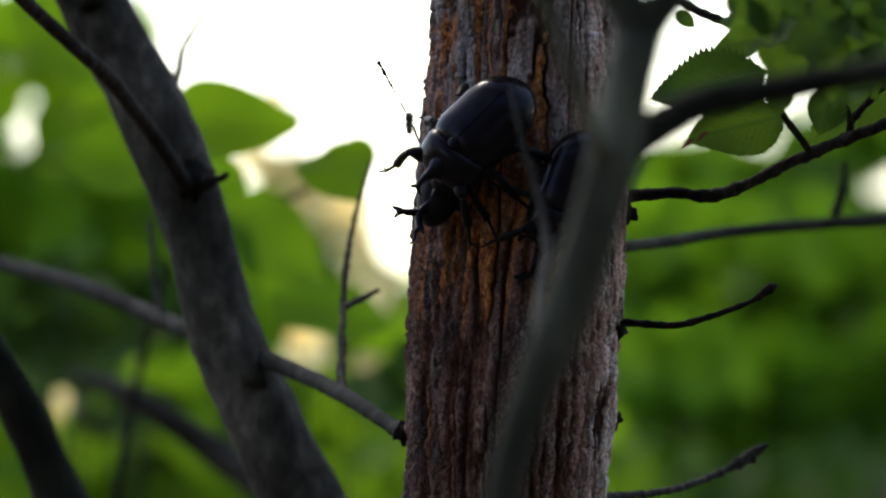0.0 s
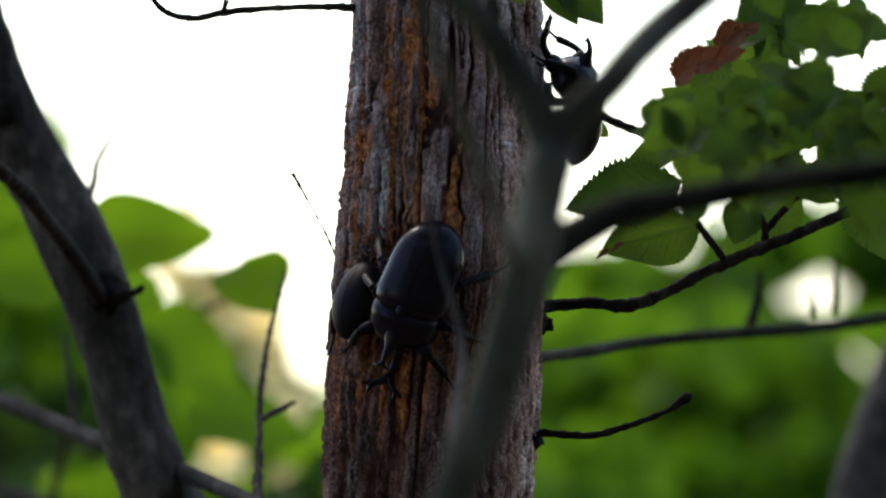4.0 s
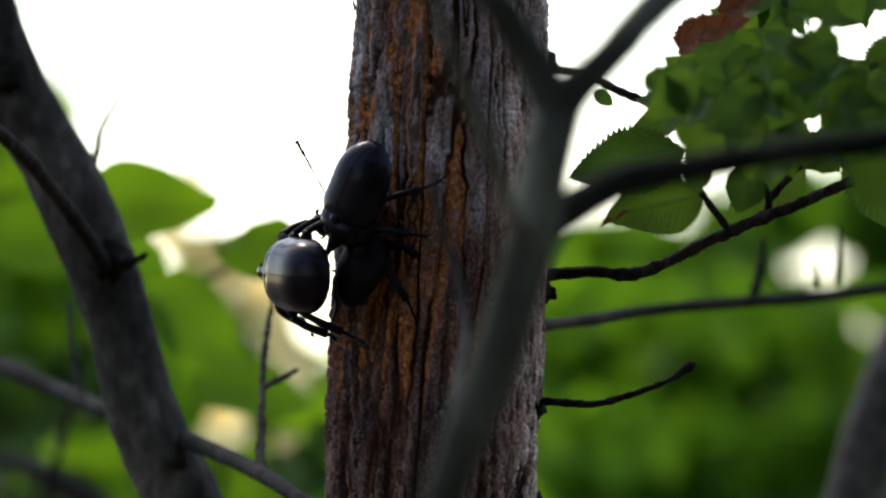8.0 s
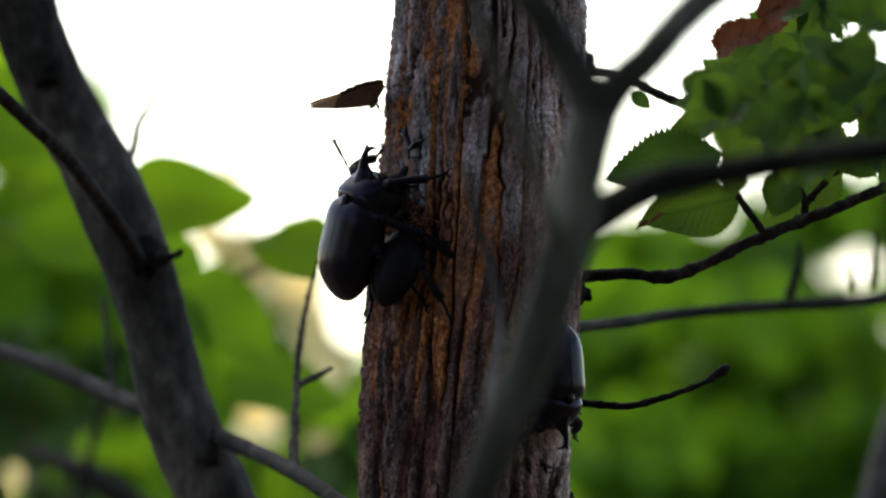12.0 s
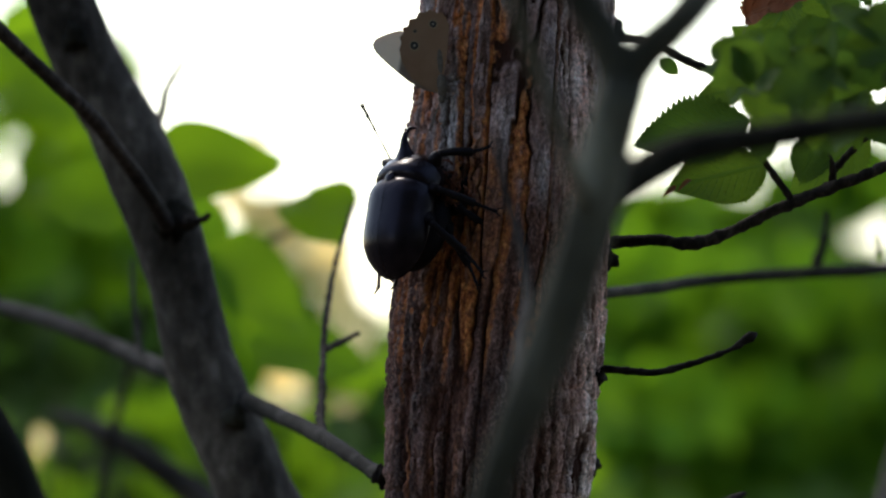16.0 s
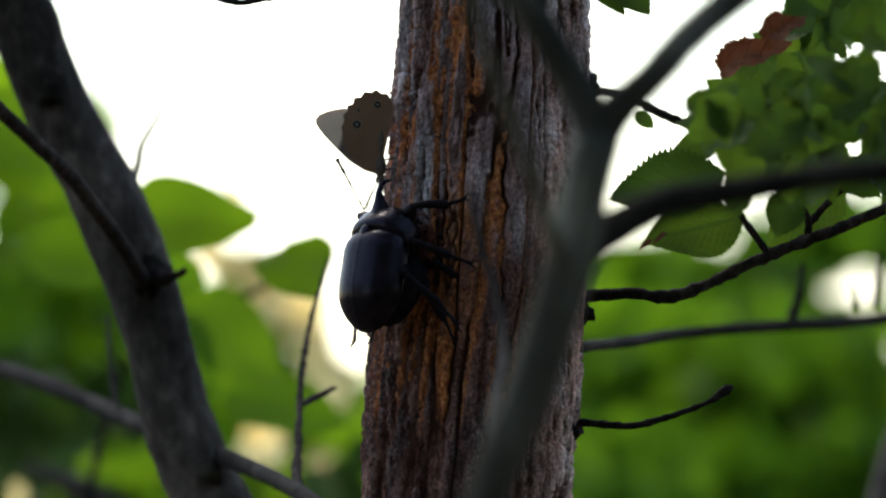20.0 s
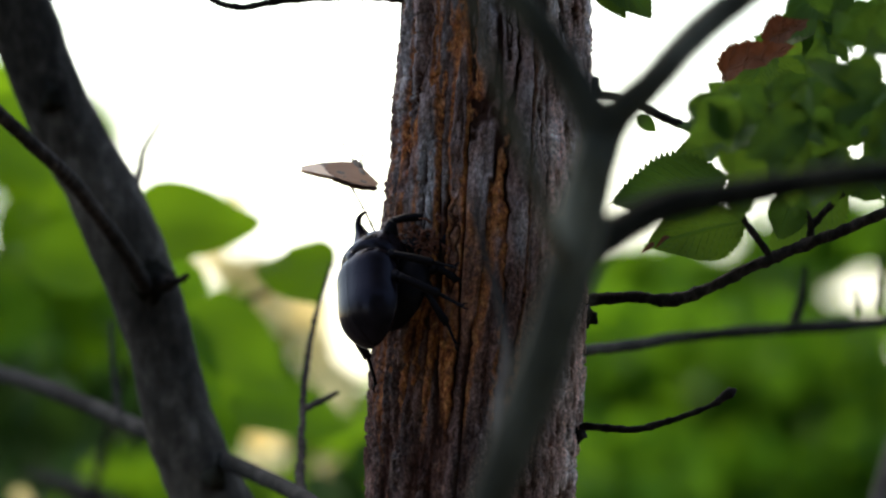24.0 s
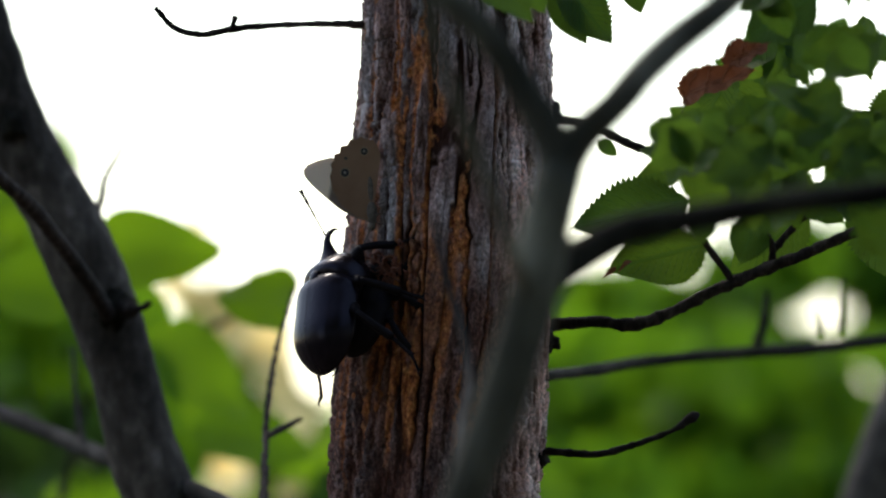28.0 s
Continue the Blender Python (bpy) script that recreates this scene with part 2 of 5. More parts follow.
def tube_data(points, radii, rings, seg, rough=0.0, scale=60.0, seed=0, lumps=0.0, nodes=0.0):
    """Verts and faces of a limb: a tube along a smooth line with uneven bark."""
    line = spline(points, radii, rings)
    pos, rad = line[:, :3], np.maximum(line[:, 3], 0.0002)
    if nodes:
        along = np.concatenate([[0], np.cumsum(np.linalg.norm(np.diff(pos, axis=0), axis=1))])
        rnd, at, swell = random.Random(seed * 7 + 3), 0.003, np.zeros(rings)
        while at < along[-1]:
            size = rnd.uniform(0.5, 1.0)
            swell += size * np.exp(-(((along - at) / (0.0007 + 0.25 * float(rad.mean()))) ** 2))
            pos[:, 0] += nodes * 0.0008 * rnd.uniform(-1, 1) * np.tanh((along - at) / 0.002) * np.minimum(1, rad / 0.002)
            pos[:, 2] += nodes * 0.0008 * rnd.uniform(-1, 1) * np.tanh((along - at) / 0.002) * np.minimum(1, rad / 0.002)
            at += rnd.uniform(0.004, 0.010)
        rad = rad * (1 + nodes * swell)
    tan = np.gradient(pos, axis=0)
    tan /= np.linalg.norm(tan, axis=1)[:, None]
    ref = np.array([0.0, -1.0, 0.0]) if abs(tan[:, 1]).mean() < 0.8 else np.array([1.0, 0, 0])
    u = np.cross(tan, ref)
    u /= np.linalg.norm(u, axis=1)[:, None]
    w = np.cross(u, tan)
    ang = np.linspace(0, 2 * np.pi, seg, endpoint=False)
    dirs = u[:, None, :] * np.cos(ang)[None, :, None] + w[:, None, :] * np.sin(ang)[None, :, None]
    base = pos[:, None, :] + dirs * rad[:, None, None]
    dr = np.zeros((rings, seg))
    if rough:
        dr += rough * (fnoise(base[..., 0] * scale, base[..., 1] * scale, base[..., 2] * scale, seed) - 0.5) * 2
    if lumps:
        dr += lumps * (vnoise(base[..., 0] * 22, base[..., 1] * 22, base[..., 2] * 22, seed + 5) - 0.5) * 2
    v = (base + dirs * (dr * np.minimum(1, rad[:, None] / 0.004))[..., None]).reshape(-1, 3)
    i = np.arange(rings - 1)[:, None] * seg
    j = np.arange(seg)[None, :]
    k = (j + 1) % seg
    f = np.stack([i + j, i + k, i + seg + k, i + seg + j], -1).reshape(-1, 4).tolist()
    f.append(list(range(seg))[::-1])
    f.append([(rings - 1) * seg + q for q in range(seg)])
    return v, f


def child(name, me, parent, label=""):
    ob = new(name, me)
    ob.parent = parent
    if label:
        tagged(ob, label)
    return ob


def limb(name, points, radii, parent, material, rings=60, seg=14, rough=0.0006, scale=120, seed=0, lumps=0.0, label="", nodes=0.0):
    v, f = tube_data(points, radii, rings, seg, rough, scale, seed, lumps, nodes)
    return child(name, mesh_from(name, v, f, material), parent, label)


def part(name, bm, material, parent, label=""):
    me = bpy.data.meshes.new(name)
    bm.to_mesh(me)
    bm.free()
    me.materials.append(material)
    me.polygons.foreach_set("use_smooth", [True] * len(me.polygons))
    return child(name, me, parent, label)


def thing(name, at, label, category, group="", kind=""):
    ob = new(name)
    ob.empty_display_size = 0.02
    ob.location = at
    return tagged(ob, label, category, group, kind)


# ---- ground ----
def build_ground():
    n = 70
    r = np.concatenate([[0.0], 0.25 * 1.16 ** np.arange(n)])
    a = np.linspace(0, 2 * np.pi, 64, endpoint=False)
    x, y = r[:, None] * np.cos(a), 1.5 + r[:, None] * np.sin(a)
    z = (fnoise(x * 0.7, y * 0.7, 0 * x, 4) - 0.5) * 0.12 * np.minimum(1, r / 2.0)[:, None] - 0.02
    v = np.stack([x, y, z], -1).reshape(-1, 3)
    i = np.arange(len(r) - 1)[:, None] * 64
    j = np.arange(64)[None, :]
    k = (j + 1) % 64
    f = np.stack([i + j, i + k, i + 64 + k, i + 64 + j], -1).reshape(-1, 4).tolist()
    ob = new("ground", mesh_from("ground", v, f, M_SOIL))
    tagged(ob, "brown forest floor of soil and leaf litter", "ground", kind="structure")


build_ground()

# ---- the sap tree: centre line of the trunk, from the roots up ----
TRUNK = [((-0.055, 2.33, -0.05), 0.062), ((-0.03, 2.33, 0.12), 0.047), ((0.0, 2.33, 0.6), 0.0385), ((0.012, 2.33, 1.2), 0.034),
         ((0.0189, 2.33, 1.5295), 0.03272), ((0.0206, 2.33, 1.5659), 0.03399), ((0.0231, 2.33, 1.6023), 0.0349),
         ((0.0255, 2.33, 1.6387), 0.03472), ((0.0277, 2.33, 1.6752), 0.03381), ((0.0289, 2.33, 1.7118), 0.03217),
         ((0.0295, 2.33, 1.7613), 0.03017), ((0.036, 2.33, 1.95), 0.028), ((0.05, 2.35, 2.5), 0.021), ((0.06, 2.36, 3.3), 0.011), ((0.065, 2.37, 3.9), 0.003)]
_line = spline([p for p, r in TRUNK], [r for p, r in TRUNK], 1200)


def trunk_at(z):
    i = int(np.argmin(abs(_line[:, 2] - z)))
    return _line[i, 0], _line[i, 1], _line[i, 3]


def on_trunk(azimuth, z, heading, lift=0.0, tip=0.0, roll=0.0):
    """The pose of an animal on the bark: round the trunk (0 faces the lens, minus is left), its height, the way it heads
    (0 up, 90 to its viewer's right), how far it stands off, and how far its front rises."""
    x, y, r = trunk_at(z)
    a, h = radians(azimuth), radians(heading)
    n = Vector((math.sin(a), -math.cos(a), 0))
    side = Vector((math.cos(a), math.sin(a), 0))
    f = Vector((0, 0, 1)) * math.cos(h) + side * math.sin(h)
    right = f.cross(n)
    m = Matrix((right, f, n)).transposed().to_4x4()
    return Matrix.Translation(Vector((x, y, z)) + n * (r + lift)) @ m @ pose(0, 0, 0, tip, roll, 0)


def build_trunk(tree):
    zs = np.concatenate([np.linspace(-0.05, 1.50, 160), np.linspace(1.50, 1.775, 640)[1:], np.linspace(1.775, 3.9, 150)[1:]])
    zl = _line[:, 2]
    px, py, pr = (np.interp(zs, zl, _line[:, c]) for c in (0, 1, 3))
    seg = 500
    ang = np.linspace(0, 2 * np.pi, seg, endpoint=False) - np.pi / 2
    ang = ang - 0.55 * np.sin(ang + np.pi / 2)
    ca, sa = np.cos(ang)[None, :], np.sin(ang)[None, :]
    R0 = 0.0345
    X, Y, Z = ca * R0 + 0 * zs[:, None], sa * R0 + 0 * zs[:, None], zs[:, None] + 0 * ang[None, :]
    azim = np.arctan2(ca, -sa) + 0 * Z
    wx = (fnoise(X * 40, Y * 40, Z * 20, 1) - 0.5) * 0.0045
    wy = (fnoise(X * 40, Y * 40, Z * 20, 2) - 0.5) * 0.0045
    fine = (fnoise(X * 330, Y * 330, Z * 260, 3, 3) - 0.5) * 0.0017
    a1 = fnoise((X + wx + fine) * 190, (Y + wy + fine) * 190, Z * 9, 11, 2)
    a2 = fnoise((X + wx + fine) * 330, (Y + wy + fine) * 330, Z * 26, 23, 2)
    alive = np.clip((fnoise(X * 70, Y * 70, Z * 26, 29, 2) - 0.34) / 0.16, 0, 1)
    rough_side = np.clip((abs(azim - 0.1) - 0.35) / 0.5, 0, 1)
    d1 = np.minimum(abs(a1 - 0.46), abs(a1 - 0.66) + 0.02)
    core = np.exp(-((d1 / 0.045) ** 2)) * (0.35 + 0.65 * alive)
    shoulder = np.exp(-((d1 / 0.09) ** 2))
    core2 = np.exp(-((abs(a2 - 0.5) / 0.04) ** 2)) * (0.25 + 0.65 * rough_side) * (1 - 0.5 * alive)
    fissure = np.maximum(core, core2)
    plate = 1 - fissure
    n1 = fnoise((X + 0.6 * wx) * 210, (Y + 0.6 * wy) * 210, Z * 60, 31, 3)
    n2 = fnoise(X * 420, Y * 420, Z * 90, 37, 2)
    step = np.floor(n1 * 6 + 0.5 * n2) / 6
    cross = np.exp(-((abs(fnoise(X * 110, Y * 110, Z * 150, 41, 2) - 0.5) / 0.018) ** 2))
    grain = fnoise(X * 900, Y * 900, Z * 420, 61, 2) - 0.5
    lump = fnoise(X * 26, Y * 26, Z * 14, 51, 2) - 0.5
    reach = np.clip(1.25 - (azim - 0.18) / 0.35, 0.05, 1) * np.clip(1.1 + (azim + 1.25) / 0.45, 0.25, 1)
    strip = fnoise((X + wx) * 60, (Y + wy) * 60, Z * 9, 81, 2)
    open_sap = np.exp(-(((azim + 0.25) / 0.55) ** 2 + ((Z - 1.645) / 0.045) ** 2))
    rust = np.clip((0.045 + 0.06 * open_sap - abs(a1 - 0.52)) / 0.035, 0, 1) * np.clip((strip - 0.42 + 0.3 * open_sap) / 0.10, 0, 1)
    rust = np.maximum(rust, 0.65 * np.clip((open_sap * 1.1 + strip + 0.5 * a2 - 1.58) / 0.2, 0, 1))
    rust = rust * reach * np.clip(0.45 + 1.1 * fnoise(X * 380, Y * 380, Z * 140, 83, 2), 0, 1) * np.clip(0.7 + (Z - 1.585) / 0.05, 0.7, 1)
    fade = np.clip(pr / 0.02, 0.1, 1.4)[:, None]
    rad = pr[:, None] - 0.0002 + fade * (-0.0016 * fissure - 0.0005 * shoulder + (0.0010 + 0.0014 * rough_side) * (step - 0.5) - 0.0007 * cross * (0.3 + rough_side) - 0.0007 * rust + 0.0007 * (n2 - 0.5) + 0.0006 * grain + 0.0026 * lump)
    v = np.stack([px[:, None] + ca * rad, py[:, None] + sa * rad, Z], -1).reshape(-1, 3)
    v -= np.array(tree.location)
    i = np.arange(len(zs) - 1)[:, None] * seg
    j = np.arange(seg)[None, :]
    k = (j + 1) % seg
    f = np.stack([i + j, i + k, i + seg + k, i + seg + j], -1).reshape(-1, 4)
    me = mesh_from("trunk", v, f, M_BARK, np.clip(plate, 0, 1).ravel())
    sap = np.clip(1.75 - ((azim + 0.45) / 1.15) ** 2 - (np.maximum(0, Z - 1.622) / 0.034) ** 2 - (np.maximum(0, 1.50 - Z) / 0.16) ** 2, 0, 1)
    sap = np.clip(sap * (0.75 + 0.8 * fnoise(X * 120, Y * 120, Z * 22, 71, 3)), 0, 1)
    sap = sap * (1 - 0.8 * np.clip(rust, 0, 1))
    # mask of the paler right flank: painted side light, broken up by noise
    bark_tone = np.clip((azim - 0.32 + 0.15 * np.clip((1.60 - Z) / 0.05, 0, 1)) / 0.3, 0, 1) * np.clip(0.35 + 1.3 * fnoise(X * 90, Y * 90, Z * 14, 85, 2), 0, 1) * (azim < 2.2)
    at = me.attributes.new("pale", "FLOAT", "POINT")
    at.data.foreach_set("value", bark_tone.ravel().astype(np.float32))
    at = me.attributes.new("rust", "FLOAT", "POINT")
    at.data.foreach_set("value", np.clip(rust, 0, 0.9).ravel().astype(np.float32))
    at = me.attributes.new("sap", "FLOAT", "POINT")
    at.data.foreach_set("value", sap.ravel().astype(np.float32))
    return child("trunk", me, tree, "furrowed bark, grey plates with rust-orange inner bark between")


def rel(points, ob):
    o = ob.location
    return [(x - o.x, y - o.y, z - o.z) for x, y, z in points]


def twig(name, pts, radii, tree, mat=None, rings=40, seg=8, rough=0.0005, scale=300, seed=0, label="", nodes=0.22):
    long = sum((Vector(a) - Vector(b)).length for a, b in zip(pts, pts[1:]))
    return limb(name, rel(pts, tree), radii, tree, mat or M_TWIG, max(rings * 2, int(long / 0.0005)), seg + 4, rough * 2.2, scale * 1.6, seed, 0.0003, label, nodes)


sap_tree = thing("tree", (-0.055, 2.33, 0.0), "slender tree with furrowed grey and rust-brown bark weeping sap", "tree")
build_trunk(sap_tree)
twig("branch", [(0.0559, 2.34, 1.6393), (0.0631, 2.335, 1.6401), (0.0757, 2.33, 1.6407), (0.087, 2.33, 1.6394), (0.1003, 2.33, 1.6445), (0.1176, 2.33, 1.6529), (0.1421, 2.32, 1.6621), (0.1689, 2.31, 1.6737), (0.2005, 2.3, 1.6892)],
          [0.00236, 0.002, 0.00182, 0.00218, 0.00182, 0.002, 0.00182, 0.00164, 0.00091], sap_tree, rings=90, seed=3)
twig("twig", [(0.0559, 2.34, 1.5981), (0.0593, 2.33, 1.5984), (0.0763, 2.32, 1.5973), (0.0917, 2.32, 1.6016), (0.1017, 2.32, 1.606), (0.1053, 2.32, 1.6087), (0.1071, 2.32, 1.6103)],
     [0.00164, 0.00127, 0.00118, 0.001, 0.00091, 0.00145, 0.00055], sap_tree, seed=4, nodes=0.4)
twig("twig", [(0.0511, 2.37, 1.542), (0.0611, 2.4, 1.5439), (0.079, 2.43, 1.5475), (0.0949, 2.45, 1.553), (0.1088, 2.46, 1.5613), (0.1107, 2.46, 1.5626)],
     [0.00169, 0.00131, 0.00112, 0.00112, 0.00131, 0.00056], sap_tree, seed=5, nodes=0.35)
twig("twig", [(0.0571, 2.35, 1.7062), (0.0623, 2.34, 1.7063), (0.0734, 2.33, 1.7037), (0.0843, 2.33, 1.6986), (0.097, 2.33, 1.694), (0.1121, 2.33, 1.6917)],
     [0.00164, 0.00145, 0.00127, 0.00127, 0.00109, 0.00073], sap_tree, seed=6)
twig("twig", [(0.0029, 2.33, 1.7358), (-0.0025, 2.325, 1.7356), (-0.017, 2.32, 1.7355), (-0.0321, 2.32, 1.7348), (-0.043, 2.32, 1.7338), (-0.0533, 2.32, 1.7322), (-0.0611, 2.32, 1.7342), (-0.0674, 2.32, 1.741)],
          [0.00182, 0.00127, 0.00091, 0.00091, 0.00109, 0.00091, 0.00091, 0.00073], sap_tree, seed=7)
twig("spur", [(-0.0433, 2.32, 1.7331), (-0.0426, 2.318, 1.7351), (-0.0418, 2.316, 1.7373)], [0.00091, 0.00073, 0.00091], sap_tree, rings=10)
twig("twig", [(-0.0066, 2.345, 1.6558), (-0.0095, 2.34, 1.662), (-0.0124, 2.335, 1.6674), (-0.0167, 2.33, 1.6748), (-0.0213, 2.33, 1.6825)],
     [0.00035, 0.00031, 0.00025, 0.00025, 0.00051], sap_tree, seed=8, rings=24, rough=0.0003, nodes=0.6)
twig("branch", [(-0.009, 2.36, 1.5627), (-0.0157, 2.4, 1.5665), (-0.0315, 2.46, 1.5782), (-0.0603, 2.58, 1.5951), (-0.0986, 2.72, 1.6134), (-0.1461, 2.86, 1.6367), (-0.1807, 2.95, 1.6488), (-0.2528, 3.1, 1.6724)],
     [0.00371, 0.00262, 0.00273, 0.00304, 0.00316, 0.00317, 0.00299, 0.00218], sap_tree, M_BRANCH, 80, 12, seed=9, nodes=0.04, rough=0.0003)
twig("twig", [(-0.0332, 2.47, 1.5783), (-0.0348, 2.5, 1.5902), (-0.035, 2.52, 1.6047), (-0.0343, 2.55, 1.6259), (-0.0316, 2.58, 1.6475), (-0.0262, 2.6, 1.668)],
     [0.00137, 0.00117, 0.00107, 0.00098, 0.00078, 0.00059], sap_tree, seed=10, nodes=0.6)
twig("twig", [(-0.0348, 2.53, 1.612), (-0.0296, 2.54, 1.6154), (-0.0227, 2.55, 1.6191)], [0.00117, 0.00117, 0.00078], sap_tree, rings=14)
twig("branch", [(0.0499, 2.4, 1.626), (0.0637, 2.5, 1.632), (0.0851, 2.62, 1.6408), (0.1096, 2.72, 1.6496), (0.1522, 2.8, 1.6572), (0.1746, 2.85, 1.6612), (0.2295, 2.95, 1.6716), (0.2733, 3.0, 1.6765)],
     [0.00234, 0.00195, 0.00203, 0.00211, 0.0024, 0.0024, 0.00204, 0.00117], sap_tree, M_DARK_SHADED, rings=60, seed=12, nodes=0.05, rough=0.0003)
twig("twig", [(0.1511, 2.8, 1.6594), (0.1544, 2.8, 1.6689), (0.156, 2.8, 1.6809)], [0.00197, 0.00153, 0.00087], sap_tree, rings=14)

twig("twig", [(-0.1062, 2.74, 1.6164), (-0.11, 2.75, 1.6357), (-0.1117, 2.76, 1.6557)], [0.00126, 0.00105, 0.00063], sap_tree, rings=20, seed=14)


def knot(c, r, seed, tree=None, mat=None):
    tree = tree or sap_tree
    bm = bmesh.new()
    bmesh.ops.create_icosphere(bm, subdivisions=3, radius=1.0)
    for v in bm.verts:
        k = 0.75 + 0.6 * noise.noise(v.co * 1.6 + Vector((seed, 0, 0))) + 0.25 * noise.noise(v.co * 4 + Vector((seed, 3, 0)))
        v.co = Vector((v.co.x * r * k, v.co.y * r * k, v.co.z * r * 1.3 * k)) + Vector(c) - tree.location
    part("knot", bm, mat or M_TWIG, tree)


knot((0.0599, 2.33, 1.6336), 0.00309, 1)
knot((0.055, 2.33, 1.5673), 0.00309, 2)
knot((0.0613, 2.33, 1.7085), 0.00254, 3)
knot((-0.0131, 2.335, 1.5631), 0.00327, 4)
knot((0.0564, 2.33, 1.5959), 0.00291, 5)

# raw fibres of chewed bark round the sap run
_rf = random.Random(31)
V, F = [], []
for k in range(150):
    p = on_trunk(_rf.gauss(-37, 6), 1.6525 + _rf.gauss(0, 0.0045), _rf.uniform(-50, 50), 0.0005)
    ln = _rf.uniform(0.001, 0.0032)
    v, f = tube_data([(0, 0, 0), (_rf.uniform(-0.001, 0.001), ln * 0.5, _rf.uniform(0.0005, 0.002)), (_rf.uniform(-0.002, 0.002), ln, _rf.uniform(0.0, 0.003))], [0.0005, 0.0004, 0.0002], 6, 5)
    m = np.array(p)
    F.extend([[i + 30 * k for i in q] for q in f])
    V.append(v @ m[:3, :3].T + m[:3, 3] - np.array(sap_tree.location))
child("chewed_bark", mesh_from("chewed_bark", np.vstack(V), F, M_RAW), sap_tree, "raw red-brown chewed bark fibres")

# ---- the leaning grey tree ----
lean_tree = thing("tree", (0.24, 2.6, 0.0), "leaning tree with smooth grey mottled bark", "tree")
limb("trunk", rel([(0.24, 2.6, -0.05), (0.19, 2.6, 0.35), (0.08, 2.6, 1.0), (-0.0282, 2.6, 1.5066), (-0.0504, 2.6, 1.5467), (-0.0632, 2.6, 1.5735), (-0.078, 2.6, 1.605), (-0.0865, 2.6, 1.6365), (-0.0959, 2.6, 1.665), (-0.1105, 2.6, 1.6976), (-0.1243, 2.6, 1.722), (-0.1332, 2.6, 1.7425), (-0.1406, 2.6, 1.7629), (-0.1481, 2.6, 1.7874), (-0.22, 2.62, 2.1), (-0.36, 2.65, 2.8), (-0.4, 2.66, 3.4)], lean_tree),
     [0.034, 0.026, 0.019, 0.01501, 0.0142, 0.01359, 0.01298, 0.01258, 0.01298, 0.01237, 0.01258, 0.01258, 0.01237, 0.01217, 0.010, 0.007, 0.002],
     lean_tree, M_LIMB, 700, 64, 0.0009, 130, 20, 0.0012)
limb("branch", rel([(-0.0925, 2.58, 1.6586), (-0.0964, 2.55, 1.6654), (-0.1057, 2.51, 1.6779), (-0.116, 2.48, 1.69), (-0.1295, 2.46, 1.7014), (-0.1428, 2.44, 1.7132), (-0.162, 2.4, 1.7313)], lean_tree),
     [0.00312, 0.00293, 0.00273, 0.00273, 0.00254, 0.00254, 0.00156], lean_tree, M_TWIG, 60, 12, 0.0005, 200, 21)
limb("spur", rel([(-0.0855, 2.58, 1.6592), (-0.0807, 2.57, 1.6602), (-0.0781, 2.57, 1.6608), (-0.0761, 2.57, 1.6622)], lean_tree), [0.00284, 0.00142, 0.00101, 0.00101], lean_tree, M_TWIG, 40, 10, 0.0008, 500, 22, nodes=0.7)
knot((-0.0909, 2.591, 1.6607), 0.00892, 8, lean_tree, M_DARK_SHADED)
knot((-0.1261, 2.586, 1.7259), 0.00527, 9, lean_tree, M_DARK_SHADED)
knot((-0.0671, 2.586, 1.5896), 0.00487, 11, lean_tree, M_DARK_SHADED)

limb("twig", rel([(-0.1037, 2.66, 1.6917), (-0.0993, 2.7, 1.7045), (-0.0968, 2.74, 1.7211), (-0.0923, 2.76, 1.7318), (-0.0882, 2.78, 1.7435)], lean_tree), [0.0017, 0.0014, 0.00115, 0.0009, 0.00055], lean_tree, M_TWIG, 80, 8, 0.0003, 300, 23, nodes=0.4)

# ---- the forked sapling nearer to the lens ----
sapling = thing("sapling", (0.0, 1.655, 0.0), "thin forked sapling with smooth olive-grey bark", "sapling")
stem = limb("stem", rel([(0.0, 1.655, -0.04), (0.005, 1.655, 0.7), (0.0109, 1.655, 1.5145), (0.014, 1.655, 1.5326), (0.0178, 1.655, 1.5474), (0.0238, 1.655, 1.5623), (0.0295, 1.655, 1.5772), (0.0346, 1.655, 1.5927), (0.0389, 1.655, 1.6089), (0.0421, 1.655, 1.6245), (0.0453, 1.655, 1.6359)], sapling),
            [0.009, 0.007, 0.0044, 0.0045, 0.0048, 0.0053, 0.0055, 0.0055, 0.00576, 0.00576, 0.00564], sapling, M_FORK, 240, 28, 0.0004, 150, 30, 0.0005)
limb("arm", rel([(0.045, 1.655, 1.6342), (0.0421, 1.655, 1.6426), (0.0357, 1.655, 1.6541), (0.0273, 1.655, 1.6663), (0.0156, 1.655, 1.6771), (-0.0005, 1.655, 1.6934), (-0.024, 1.673, 1.7271)], sapling),
     [0.00491, 0.00466, 0.00404, 0.00368, 0.00343, 0.00294, 0.00098], sapling, M_FORK, 80, 20, 0.0004, 150, 31)
limb("arm", rel([(0.0445, 1.655, 1.6335), (0.0486, 1.655, 1.6407), (0.056, 1.655, 1.6481), (0.0693, 1.665, 1.6631), (0.0814, 1.673, 1.6731), (0.0941, 1.683, 1.6847), (0.1217, 1.701, 1.7148)], sapling),
     [0.00491, 0.00442, 0.00404, 0.00404, 0.00368, 0.00319, 0.00098], sapling, M_FORK, 80, 20, 0.0004, 150, 32)
